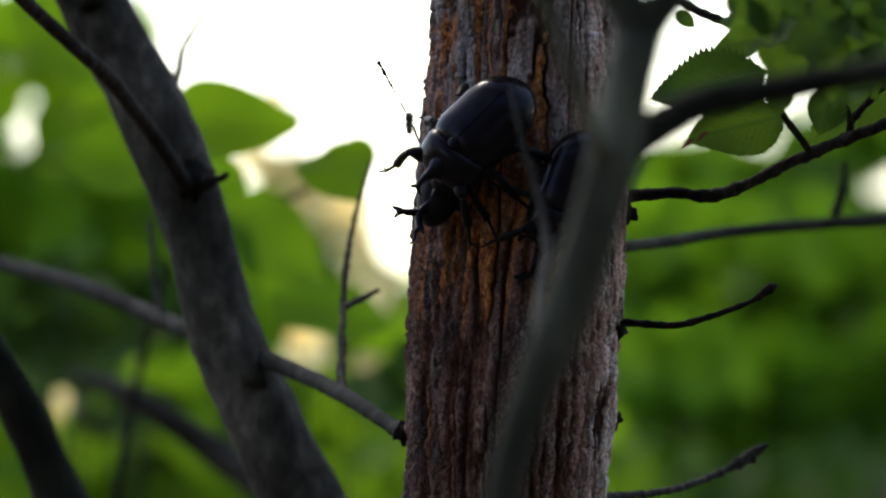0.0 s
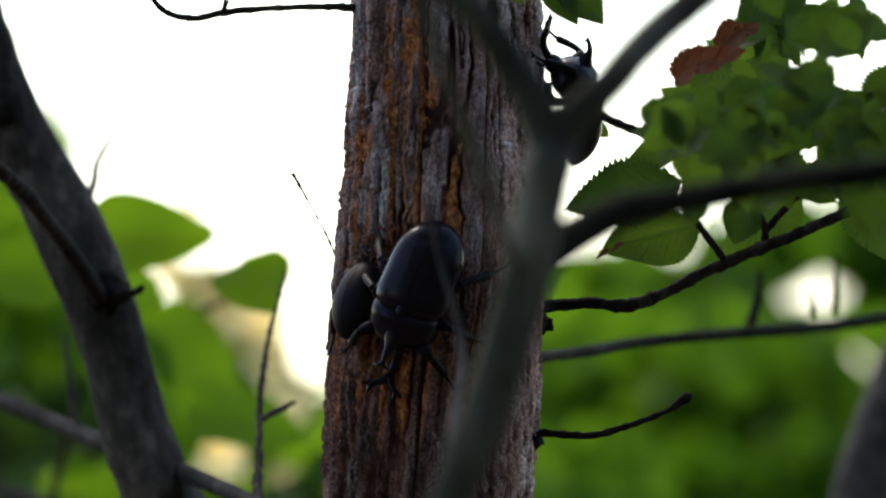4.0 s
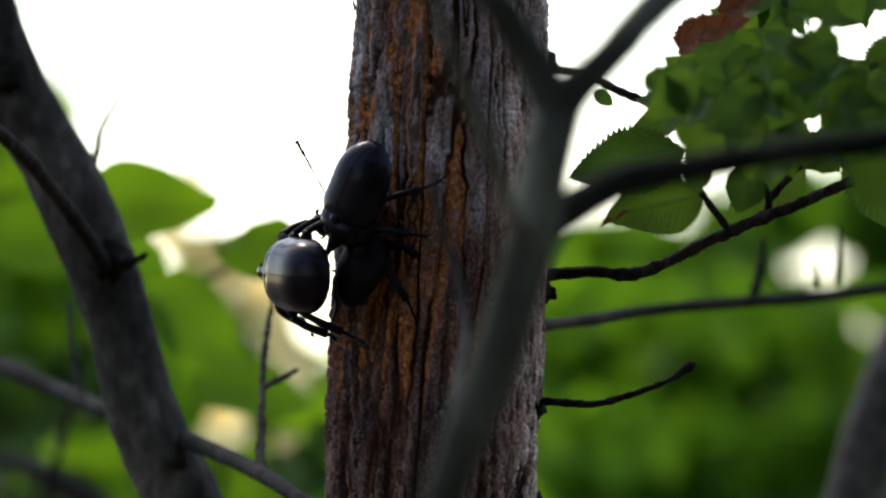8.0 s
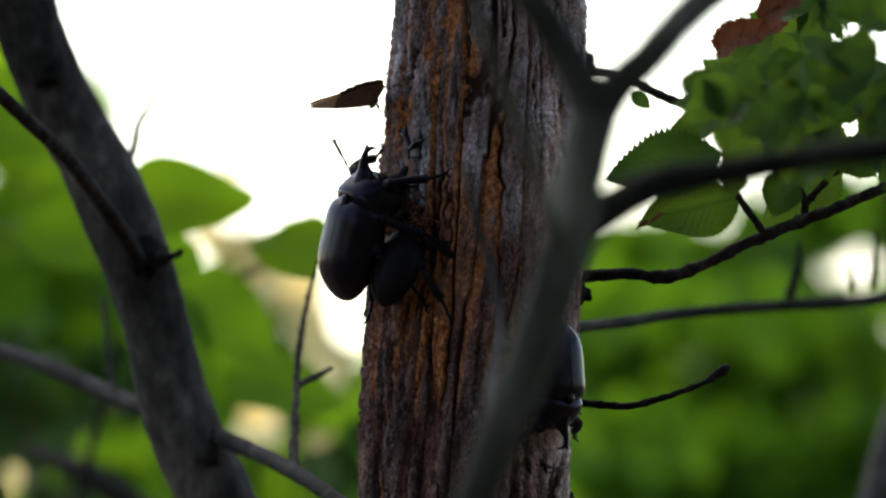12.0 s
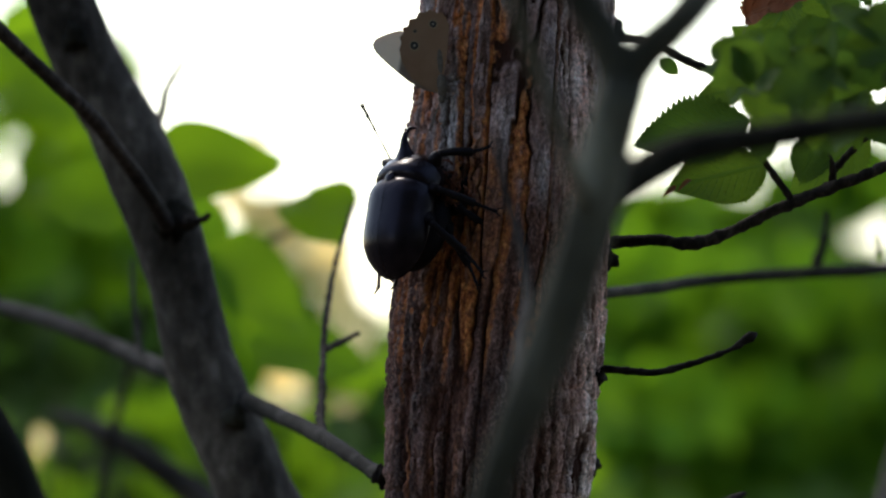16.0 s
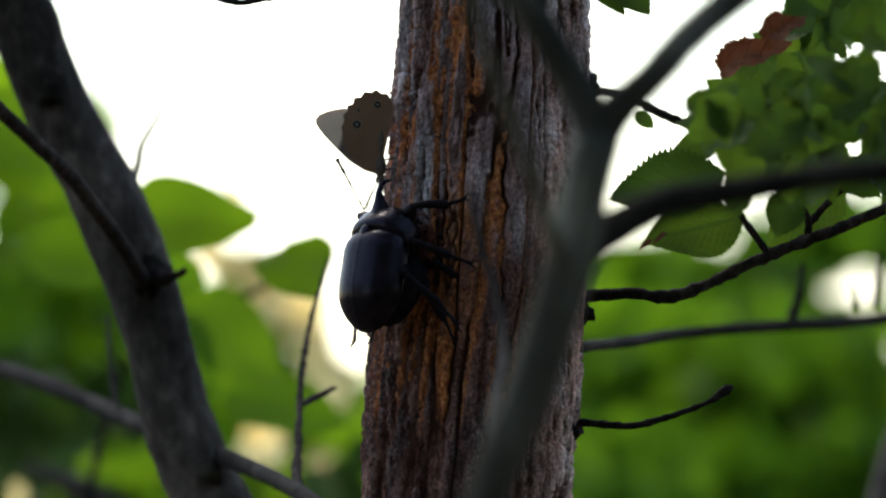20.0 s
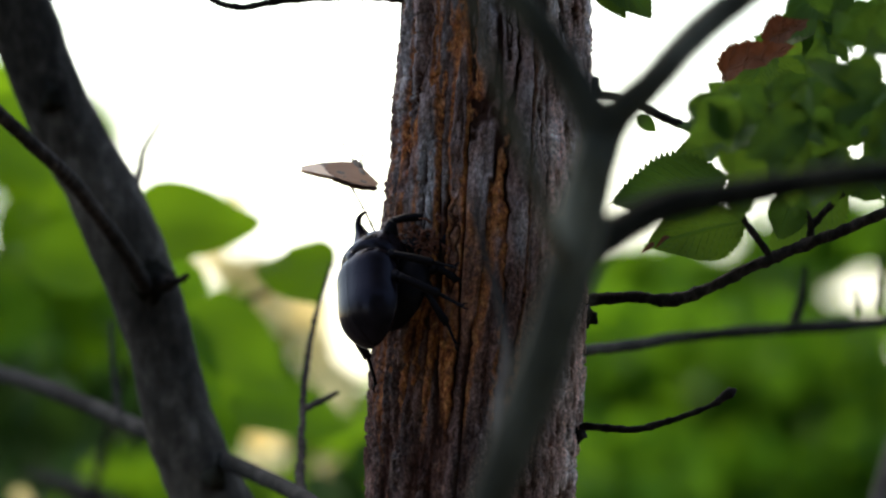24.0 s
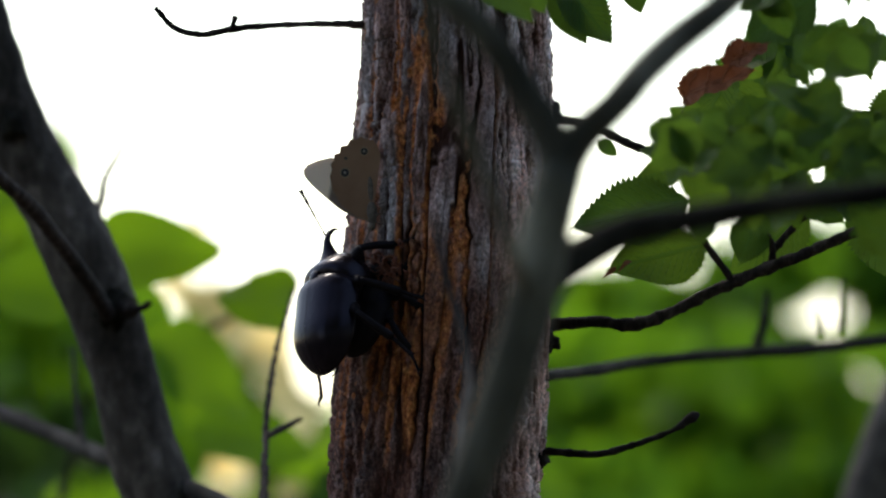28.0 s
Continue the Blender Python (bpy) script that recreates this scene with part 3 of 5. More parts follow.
# darker bark than the stem: the branch's shade is in its colour
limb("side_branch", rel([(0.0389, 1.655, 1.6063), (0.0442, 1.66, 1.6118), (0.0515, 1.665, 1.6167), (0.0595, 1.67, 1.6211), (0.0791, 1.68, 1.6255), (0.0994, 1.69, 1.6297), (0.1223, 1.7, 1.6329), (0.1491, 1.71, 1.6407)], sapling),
     [0.00518, 0.00479, 0.0044, 0.00404, 0.00341, 0.00316, 0.00292, 0.00147], sapling, M_DARK_SHADED, 90, 20, 0.0004, 150, 33)
limb("twig", rel([(0.038, 1.655, 1.605), (0.0339, 1.637, 1.6126), (0.0283, 1.619, 1.6262), (0.0231, 1.61, 1.6385), (0.018, 1.601, 1.6506), (0.0144, 1.592, 1.6635), (0.0106, 1.583, 1.6787)], sapling),
     [0.0019, 0.0018, 0.0017, 0.0016, 0.0015, 0.0014, 0.0009], sapling, M_FORK, 50, 12, 0.0003, 200, 34)
limb("twig", rel([(0.0192, 1.66, 1.5534), (0.0225, 1.78, 1.5726), (0.0253, 1.88, 1.5899), (0.0273, 1.92, 1.603), (0.0262, 1.93, 1.6126), (0.0227, 1.94, 1.6254), (0.0198, 1.95, 1.6382), (0.0182, 1.96, 1.6459)], sapling),
     [0.00119, 0.00112, 0.00117, 0.0012, 0.00105, 0.00091, 0.00061, 0.00031], sapling, M_BRANCH, 80, 12, 0.0003, 200, 35)

# ---- dim limbs further off ----
def far_tree(label, pts, radii, mat, seed):
    base = pts[0]
    ob = thing("tree", (base[0], base[1], 0), label, "tree")
    limb("trunk", rel(pts, ob), radii, ob, mat, 120, 20, 0.001, 60, seed, 0.002)
    limb("root", rel([(base[0], base[1], 0.05), (base[0] + 0.05, base[1] - 0.03, 0.02), (base[0] + 0.12, base[1] - 0.08, -0.03)], ob), [radii[0] * 0.6, radii[0] * 0.5, radii[0] * 0.2], ob, mat, 16, 10, 0.001, 60, seed)
    return ob


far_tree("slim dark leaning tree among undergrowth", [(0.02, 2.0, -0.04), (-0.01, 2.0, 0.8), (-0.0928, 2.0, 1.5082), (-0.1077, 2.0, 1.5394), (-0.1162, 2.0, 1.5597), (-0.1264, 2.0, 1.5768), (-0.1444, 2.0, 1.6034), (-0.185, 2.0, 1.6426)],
         [0.016, 0.012, 0.00874, 0.0078, 0.00702, 0.00593, 0.0039, 0.00125], M_DARK_SHADED, 40)
far_tree("slim brown leaning tree among undergrowth", [(0.35, 3.6, -0.04), (0.2, 3.6, 0.9), (-0.0709, 3.6, 1.5487), (-0.0934, 3.6, 1.5711), (-0.1214, 3.6, 1.5936), (-0.1453, 3.6, 1.6091), (-0.1692, 3.6, 1.6218), (-0.1889, 3.6, 1.6274)],
         [0.03, 0.018, 0.0078, 0.0072, 0.0068, 0.0060, 0.0042, 0.0012], M_LIMB, 41)
far_tree("slim grey leaning tree among undergrowth", [(0.26, 3.3, -0.04), (0.22, 3.3, 0.9), (0.2104, 3.3, 1.5341), (0.2258, 3.3, 1.601), (0.24, 3.3, 1.6474), (0.2555, 3.3, 1.6887), (0.2877, 3.3, 1.7611)],
         [0.03, 0.022, 0.01545, 0.01416, 0.01184, 0.00978, 0.00386], M_LIMB, 42)


# ---- leaves ----
def leaf_data(length, width, teeth=0, rows=10, fold=0.25, droop=0.2, seed=0, cols=(-1.0, -0.66, -0.33, 0.0, 0.33, 0.66, 1.0)):
    """One leaf from its stalk at the origin along +Y; toothed edge, folded along the midrib, ribbed between side veins."""
    rnd = random.Random(seed)
    n = teeth * 2 if teeth else rows
    v, f, uv = [], [], []
    for i in range(n + 1):
        s = i / n
        w = width * 0.5 * ((math.sin(math.pi * min(1, s * 1.02)**0.78)**0.85 if teeth else s**0.42 * (1 - s)**0.95 / 0.42) if 0 < s < 1 else 0.02)
        tooth = (1.09 if i % 2 else 0.95) * (1 + rnd.uniform(-0.03, 0.03)) if teeth else 1.0
        for c in cols:
            x = c * w * (tooth if abs(c) == 1 else 1)
            y = length * s + (0.10 * length * abs(c) * (1 - s) * 0.5 if teeth else 0)
            z = abs(x) * fold + 0.04 * width * math.sin(9 * s + seed) * c - droop * length * s * s + (0.022 * width * (1 if i % 2 else -1) * min(1, abs(c) * 2) if teeth else 0)
            v.append((x, y, z))
            uv.append((s, abs(c), 0.0))
    k = len(cols)
    for i in range(n):
        for j in range(k - 1):
            a = i * k + j
            f.append((a, a + 1, a + k + 1, a + k))
    return np.array(v), f, uv


def scatter(name, spots, size, material, parent, seed, label="", shape=(1.0, 0.72), teeth=0, rows=5, face=(0, -1, 0.35), loose=0.9, gaps=(), cols=(-1.0, -0.5, 0.0, 0.5, 1.0)):
    """Many loose leaves round the spots (centre, radius, count), as one mesh."""
    rnd = random.Random(seed)
    lv, lf, _ = leaf_data(shape[0], shape[1], teeth, rows, 0.22, 0.18, seed, cols)
    lv = lv - np.array((0, shape[0] * 0.5, 0))
    V, F, base = [], [], 0
    for c, r, count in spots:
        for _ in range(count):
            d = Vector((rnd.gauss(0, 0.5), rnd.gauss(0, 0.5), rnd.gauss(0, 0.5)))
            p = Vector(c) + Vector((d.x * r[0], d.y * r[1], d.z * r[2]))
            if any(((p.x - g.x) / r1) ** 2 + ((p.z - g.z) / r2) ** 2 < 1 for g, r1, r2 in ((Vector(g), r1, r2) for g, r1, r2 in gaps)):
                continue
            nrm = (Vector(face) + Vector((rnd.uniform(-1, 1), rnd.uniform(-1, 1), rnd.uniform(-1, 1))) * loose).normalized()
            q = nrm.to_track_quat("Z", "Y") @ Euler((0, 0, rnd.uniform(0, 6.28))).to_quaternion()
            s = size * rnd.uniform(0.6, 1.25)
            m = np.array((Matrix.Translation(p) @ q.to_matrix().to_4x4()))
            V.append(lv * s @ m[:3, :3].T + m[:3, 3])
            F.extend([tuple(x + base for x in t) for t in lf])
            base += len(lv)
    V = np.vstack(V) - np.array(parent.location if parent else (0, 0, 0))
    ob = child(name, mesh_from(name, V, F, material), parent, label)
    return ob


def leaf_at(name, base, tip, normal, width, parent, material, teeth, seed, fold=0.2, droop=0.08, label="", crumple=0.0):
    """A single leaf from its stalk end to its tip."""
    b, t = Vector(base), Vector(tip)
    y = (t - b)
    length = y.length
    y.normalize()
    z = Vector(normal)
    z = (z - y * z.dot(y)).normalized()
    x = y.cross(z)
    v, f, uv = leaf_data(length, width, teeth, 12, fold, droop, seed)
    m = np.array(Matrix((x, y, z)).transposed())
    if crumple:
        for k in range(3):
            v[:, k] += crumple * (fnoise(v[:, 0] * 260, v[:, 1] * 260, v[:, 2] * 260 + seed, seed + 7 * k, 2) - 0.5)
    v = v @ m.T + np.array(b) - np.array(parent.location)
    me = mesh_from(name, v, f, material)
    at = me.attributes.new("blade", "FLOAT_VECTOR", "POINT")
    at.data.foreach_set("vector", np.array(uv, np.float32).ravel())
    return child(name, me, parent, label)


def bush(label, base, spots, size, material, seed, shape=(1.0, 0.78), stems=3, category="shrub", loose=0.9, gaps=(), name="shrub", thick=0.012, cols=(-1.0, -0.5, 0.0, 0.5, 1.0), rows=5):
    ob = thing(name, (base[0], base[1], 0), label, category)
    rnd = random.Random(seed)
    for k in range(stems):
        c = Vector(spots[k % len(spots)][0])
        top = (c.x - base[0], c.y - base[1], c.z)
        limb("stem", [(0.02 * k, 0, -0.03), (top[0] * 0.3 + rnd.uniform(-.05, .05), top[1] * 0.4, top[2] * 0.5), top], [thick, thick * 0.7, thick * 0.25], ob, M_TWIG, 20, 8, 0.0005, 60, seed + k)
    cr = scatter("crown", spots, size, material, ob, seed, shape=shape, loose=loose, gaps=gaps, cols=cols, rows=rows)
    tagged(cr, kind="stuff")
    return ob


bush("broad-leaved green shrub, soft in the distance", (-0.57, 6.0),
     [((-0.2832, 5.4, 1.6406), (0.07, 0.1, 0.05), 12), ((-0.2108, 5.6, 1.6894), (0.08, 0.1, 0.05), 12), ((-0.1103, 5.6, 1.6368), (0.08, 0.1, 0.05), 12), ((-0.3113, 5.6, 1.7157), (0.06, 0.1, 0.04), 8), ((-0.2868, 6.0, 1.7404), (0.14, 0.2, 0.07), 90), ((-0.2726, 6.0, 1.6561), (0.14, 0.2, 0.07), 90), ((-0.0995, 6.0, 1.6559), (0.12, 0.2, 0.06), 130), ((-0.0807, 6.0, 1.7496), (0.07, 0.2, 0.05), 60), ((-0.3258, 6.2, 1.9863), (0.08, 0.2, 0.06), 70), ((-0.3353, 6.2, 1.8891), (0.09, 0.2, 0.06), 80), ((-0.3391, 5.994, 1.8663), (0.2, 0.308, 0.154), 288), ((-0.3242, 6.156, 1.7654), (0.215, 0.308, 0.185), 416), ((-0.3481, 6.156, 1.65), (0.246, 0.308, 0.154), 384), ((-0.1461, 6.156, 1.7509), (0.154, 0.231, 0.077), 192), ((-0.1698, 6.318, 1.6638), (0.246, 0.308, 0.123), 320), ((-0.3859, 5.994, 1.9507), (0.108, 0.308, 0.092), 38), ((-0.1704, 5.994, 1.824), (0.046, 0.092, 0.046), 25)],
     0.058, M_BROAD, 50, gaps=[((-0.1117, 6.0, 2.1063), 0.13, 0.11), ((-0.3485, 5.994, 1.9531), 0.030, 0.026), ((-0.3601, 5.994, 1.9084), 0.030, 0.028), ((-0.0909, 5.994, 1.8381), 0.0865, 0.0748), ((-0.058, 5.994, 1.8005), 0.0514, 0.0421), ((-0.1845, 5.994, 1.8802), 0.0281, 0.0234), ((-0.1149, 6.156, 1.7461), 0.0336, 0.0288), ((-0.0645, 6.156, 1.7197), 0.0264, 0.0216), ((-0.133, 5.994, 1.9507), 0.0935, 0.0701), ((-0.2125, 5.994, 1.9931), 0.0514, 0.0795)])
broad = thing("sapling", (-0.17, 3.3, 0.0), "broad-leaved sapling with large thin green leaves", "sapling")
limb("stem", rel([(-0.17, 3.3, -0.03), (-0.15, 3.3, 0.9), (-0.1351, 3.3, 1.6319), (-0.117, 3.3, 1.7016), (-0.1132, 3.3, 1.7326)], broad), [0.005, 0.0035, 0.0018, 0.0014, 0.001], broad, M_TWIG, 50, 8, 0.0004, 100, 45)
limb("twig", rel([(-0.1248, 3.3, 1.6732), (-0.0866, 3.32, 1.6898), (-0.048, 3.34, 1.7119), (-0.0324, 3.34, 1.7245)], broad), [0.003, 0.002, 0.0012, 0.001], broad, M_TWIG, 30, 6, 0.0003, 100, 46)
for q, (b, t, w, nr, dr) in enumerate((
        ((-0.1135, 3.0, 1.7103), (-0.0597, 2.98, 1.7073), 0.036, (0.1, -1, 0.25), 0.03), ((-0.0478, 3.0, 1.6993), (-0.0363, 2.98, 1.676), 0.034, (0.1, -1, 0.1), 0.05),
        ((-0.099, 3.3, 1.6926), (-0.0513, 3.3, 1.6564), 0.04377, (0.3, -1, 0.6), 0.1), ((-0.1196, 3.3, 1.6835), (-0.0817, 3.28, 1.6491), 0.03862, (0.0, -1, 0.7), 0.1),
        ((-0.1274, 3.3, 1.7326), (-0.1634, 3.3, 1.7533), 0.03089, (-0.3, -1, 0.4), 0.1), ((-0.1325, 3.3, 1.7094), (-0.1789, 3.3, 1.7223), 0.04119, (-0.1, -1, 0.6), 0.1),
        ((-0.1764, 3.4, 1.7797), (-0.2029, 3.4, 1.793), 0.03448, (0, -1, 0.4), 0.1), ((-0.0796, 3.35, 1.6549), (-0.022, 3.35, 1.6418), 0.03862, (0.2, -1, 0.7), 0.1),
        ((-0.094, 3.4, 1.7157), (-0.1153, 3.4, 1.7024), 0.02387, (0.2, -1, 0.3), 0.1), ((-0.0898, 3.0200, 1.7109), (-0.0582, 3.0200, 1.7130), 0.017, (0.1, -1, 0.2), 0.02))):
    leaf_at("leaf", b, t, nr, w, broad, M_BROAD, 0, 500 + q, 0.15, dr)
# yellow leaves added for the cream glow between limb and trunk
bush("shrub coloured pale yellow to look brightly lit, soft in the distance", (0.0, 5.2),
     [((-0.1154, 5.2, 1.8332), (0.012, 0.05, 0.010), 2), ((-0.091, 5.2, 1.8034), (0.016, 0.05, 0.014), 3), ((-0.0687, 5.2, 1.7831), (0.016, 0.05, 0.016), 3), ((-0.0971, 5.2, 1.7079), (0.012, 0.05, 0.012), 3), ((-0.0544, 5.2, 1.6855), (0.012, 0.05, 0.01), 3), ((-0.091, 5.2, 1.8177), (0.03, 0.05, 0.02), 3), ((-0.0707, 5.2, 1.7892), (0.03, 0.05, 0.03), 3), ((-0.0504, 5.2, 1.7567), (0.02, 0.05, 0.02), 2), ((-0.1236, 5.2, 1.8503), (0.02, 0.05, 0.015), 2)],
     0.038, M_YELLOW_LIT, 60, thick=0.003, loose=0.5)
# single yellow leaves added to blur into spots of light
bush("added yellow leaves as blurred spots of light in the undergrowth", (-0.12, 4.6), [((-0.0906, 4.6, 1.6842), (0.006, 0.03, 0.006), 3), ((-0.0475, 4.6, 1.6608), (0.006, 0.03, 0.006), 2), ((-0.2449, 4.6, 1.6341), (0.006, 0.03, 0.012), 3), ((-0.2414, 4.6, 1.7059), (0.004, 0.03, 0.004), 1)], 0.014, M_YELLOW_LIT, 62, thick=0.002, loose=0.5)


def right_gaps(g):
    """Gaps in the leaves of the hedge at the depth of g metres, where the sky shows."""
    k = g / 9.0
    return [((x * k, g, 1.5 + z * k), r * k, q * k) for x, z, r, q in ((0.572, 0.549, 0.044, 0.040), (0.618, 0.461, 0.028, 0.028), (0.398, 0.606, 0.036, 0.022))]


bush("sunlit green shrub, soft in the distance", (0.62, 10.0),
     [((0.2976, 10.0, 2.1405), (0.06, 0.08, 0.02), 50), ((0.3758, 10.0, 2.1412), (0.06, 0.08, 0.02), 40), ((0.2588, 10.0, 2.1009), (0.05, 0.08, 0.04), 40), ((0.3406, 10.0, 2.1031), (0.14, 0.08, 0.06), 210), ((0.4031, 10.0, 2.0327), (0.22, 0.08, 0.06), 180), ((0.5203, 10.0, 2.0327), (0.26, 0.08, 0.06), 210), ((0.5672, 10.0, 2.1423), (0.2, 0.08, 0.06), 270), ((0.7312, 10.0, 2.1814), (0.16, 0.08, 0.08), 210), ((0.7937, 10.0, 2.0562), (0.12, 0.08, 0.10), 150), ((0.657, 10.0, 2.0601), (0.05, 0.06, 0.02), 36)], 0.058, M_BROAD, 51, gaps=right_gaps(10.0))
bush("dense green shrub, soft in the distance", (0.75, 9.6),
     [((0.4572, 9.5, 1.8798), (0.5, 0.05, 0.15), 900), ((0.5698, 9.4, 1.9346), (0.22, 0.04, 0.08), 180), ((0.344, 9.45, 1.8778), (0.12, 0.04, 0.16), 180), ((0.387, 9.6, 1.674), (0.62, 0.05, 0.14), 1140), ((0.7387, 9.4, 1.8464), (0.3, 0.12, 0.18), 720), ((0.4095, 9.6, 1.9964), (0.22, 0.08, 0.06), 210)],
     0.055, M_FAR, 53, gaps=right_gaps(9.6))
bush("low sunlit green shrub, soft in the distance", (0.5, 9.2),
     [((0.3709, 9.2, 1.8031), (0.2, 0.04, 0.08), 102), ((0.493, 9.2, 1.7672), (0.2, 0.04, 0.08), 90), ((0.6152, 9.2, 1.839), (0.1, 0.04, 0.08), 48), ((0.3349, 9.2, 1.6811), (0.2, 0.04, 0.06), 72)], 0.055, M_FAR, 61)
# two shrubs whose dark leaves stand in for the undergrowth's shade
bush("green shrub with shade in its dark leaf colour, soft in the distance", (0.55, 8.6),
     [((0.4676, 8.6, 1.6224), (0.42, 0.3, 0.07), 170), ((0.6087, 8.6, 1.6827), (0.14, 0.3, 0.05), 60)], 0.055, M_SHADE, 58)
bush("green shrub with shade in its dark leaf colour, beside the leaning tree", (-0.32, 4.4),
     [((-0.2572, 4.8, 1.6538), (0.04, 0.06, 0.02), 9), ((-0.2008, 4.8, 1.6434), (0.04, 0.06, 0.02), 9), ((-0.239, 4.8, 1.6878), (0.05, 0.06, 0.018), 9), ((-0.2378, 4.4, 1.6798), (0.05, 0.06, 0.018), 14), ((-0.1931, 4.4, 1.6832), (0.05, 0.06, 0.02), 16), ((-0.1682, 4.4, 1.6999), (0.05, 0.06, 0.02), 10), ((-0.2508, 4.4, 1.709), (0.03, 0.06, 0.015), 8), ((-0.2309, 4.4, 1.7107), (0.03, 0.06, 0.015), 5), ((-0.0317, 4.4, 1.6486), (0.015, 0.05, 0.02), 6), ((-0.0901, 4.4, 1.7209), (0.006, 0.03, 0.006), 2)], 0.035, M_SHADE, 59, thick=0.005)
bush("sunlit green shrub behind the leaning tree", (-0.14, 6.4),
     [((-0.1206, 6.4, 1.8102), (0.05, 0.1, 0.03), 60), ((-0.0705, 6.4, 1.7753), (0.05, 0.1, 0.022), 60), ((-0.1458, 6.4, 1.8551), (0.03, 0.1, 0.03), 40)], 0.05, M_BROAD, 63, thick=0.006)
bush("dense green undergrowth, soft in the distance", (-0.3, 8.0),
     [((-0.4275, 8.0, 1.8198), (0.4, 0.4, 0.25), 1260), ((-0.1962, 8.0, 1.6949), (0.32, 0.3, 0.14), 990), ((0.01, 8.0, 1.7573), (0.13, 0.2, 0.2), 330), ((-0.4525, 8.0, 1.9888), (0.22, 0.3, 0.10), 180), ((-0.14, 8.0, 1.8198), (0.2, 0.3, 0.05), 150)],
     0.065, M_BROAD, 52, gaps=[((-0.149, 8.0, 2.3084), 0.17, 0.14), ((-0.1494, 8.0, 1.8198), 0.05305, 0.04494), ((-0.0837, 8.0, 1.7855), 0.04057, 0.03433), ((-0.1212, 8.0, 1.9512), 0.13106, 0.11858), ((-0.0775, 8.0, 1.9011), 0.08113, 0.06865), ((-0.04, 8.0, 2.133), 0.12482, 0.14354), ((-0.19, 8.0, 2.1267), 0.16227, 0.11858), ((-0.4712, 8.0, 2.0765), 0.1061, 0.1061)])
# unseen dark wood added behind and over the lens, path side, to block skylight
_rw = random.Random(77)
for k in range(11):
    a = radians(72 + k * 21.6)
    far = 3.4 * _rw.uniform(0.9, 1.15)
    c = (far * math.sin(a), 0.6 + far * math.cos(a))
    spots = [((c[0], c[1], 1.0 + 1.2 * q), (1.0, 1.0, 0.9), 240) for q in range(5 if 3 <= k <= 7 else 2)]
    # two places stay open so that light comes in from the left
    if k in (8, 9):
        continue
    if k % 2 == 0:
        spots.append(((c[0] * 0.3, 1.6 + c[1] * 0.2, 4.9), (1.1, 1.0, 0.45), 180))
    bush("unseen dark leafy tree added to block light from the path side", c, spots, 0.22, M_SHADE, 80 + k, stems=1, category="tree", name="tree", thick=0.09, cols=(-1.0, 0.0, 1.0), rows=4)

# high crowns added out of view, only to shade the undergrowth below
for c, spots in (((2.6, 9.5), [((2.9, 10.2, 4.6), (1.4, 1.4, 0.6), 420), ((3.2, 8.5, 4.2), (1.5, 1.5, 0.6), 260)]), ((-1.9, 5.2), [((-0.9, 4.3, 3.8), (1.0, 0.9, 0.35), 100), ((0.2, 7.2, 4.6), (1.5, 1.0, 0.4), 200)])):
    bush("unseen tall leafy tree added to shade the undergrowth", c, spots, 0.2, M_SHADE, 120, stems=1, category="tree", name="tree", thick=0.1, cols=(-1.0, 0.0, 1.0), rows=4, loose=0.7)

# leaves and twiglets of the sap tree's branch
twig("twig", [(0.1181, 2.33, 1.6537), (0.1099, 2.325, 1.665), (0.1053, 2.32, 1.6736), (0.1048, 2.32, 1.6796)], [0.00127, 0.00109, 0.00091, 0.00055], sap_tree, rings=16)
twig("twig", [(0.1309, 2.33, 1.6588), (0.1306, 2.325, 1.665), (0.1256, 2.32, 1.671), (0.1216, 2.32, 1.6736)], [0.00127, 0.00109, 0.00091, 0.00055], sap_tree, rings=16)
twig("twig", [(0.1312, 2.33, 1.6633), (0.1386, 2.325, 1.6714), (0.1446, 2.32, 1.6774), (0.1488, 2.32, 1.6827)], [0.00127, 0.00109, 0.00109, 0.00073], sap_tree, rings=16)
twig("twig", [(0.1778, 2.82, 1.6643), (0.1776, 2.82, 1.669), (0.1767, 2.82, 1.6734)], [0.00109, 0.00087, 0.00066], sap_tree, rings=8)
twig("twig", [(0.1855, 2.82, 1.6648), (0.1859, 2.82, 1.6745), (0.1868, 2.82, 1.6873)], [0.00131, 0.00109, 0.00066], sap_tree, rings=10)
def hang(first, *leaves):
    """Leaves of the branch: stalk end, tip, width, the way it faces, material, label."""
    for q, (b, t, w, nr, mt, lb) in enumerate(leaves):
        dead = mt == M_DEAD
        leaf_at("leaf", b, t, nr, w, sap_tree, mt, 20, first + q, 0.7 if dead else 0.12, 0.3 if dead else 0.06, lb, 0.35 * w if dead else 0.0)


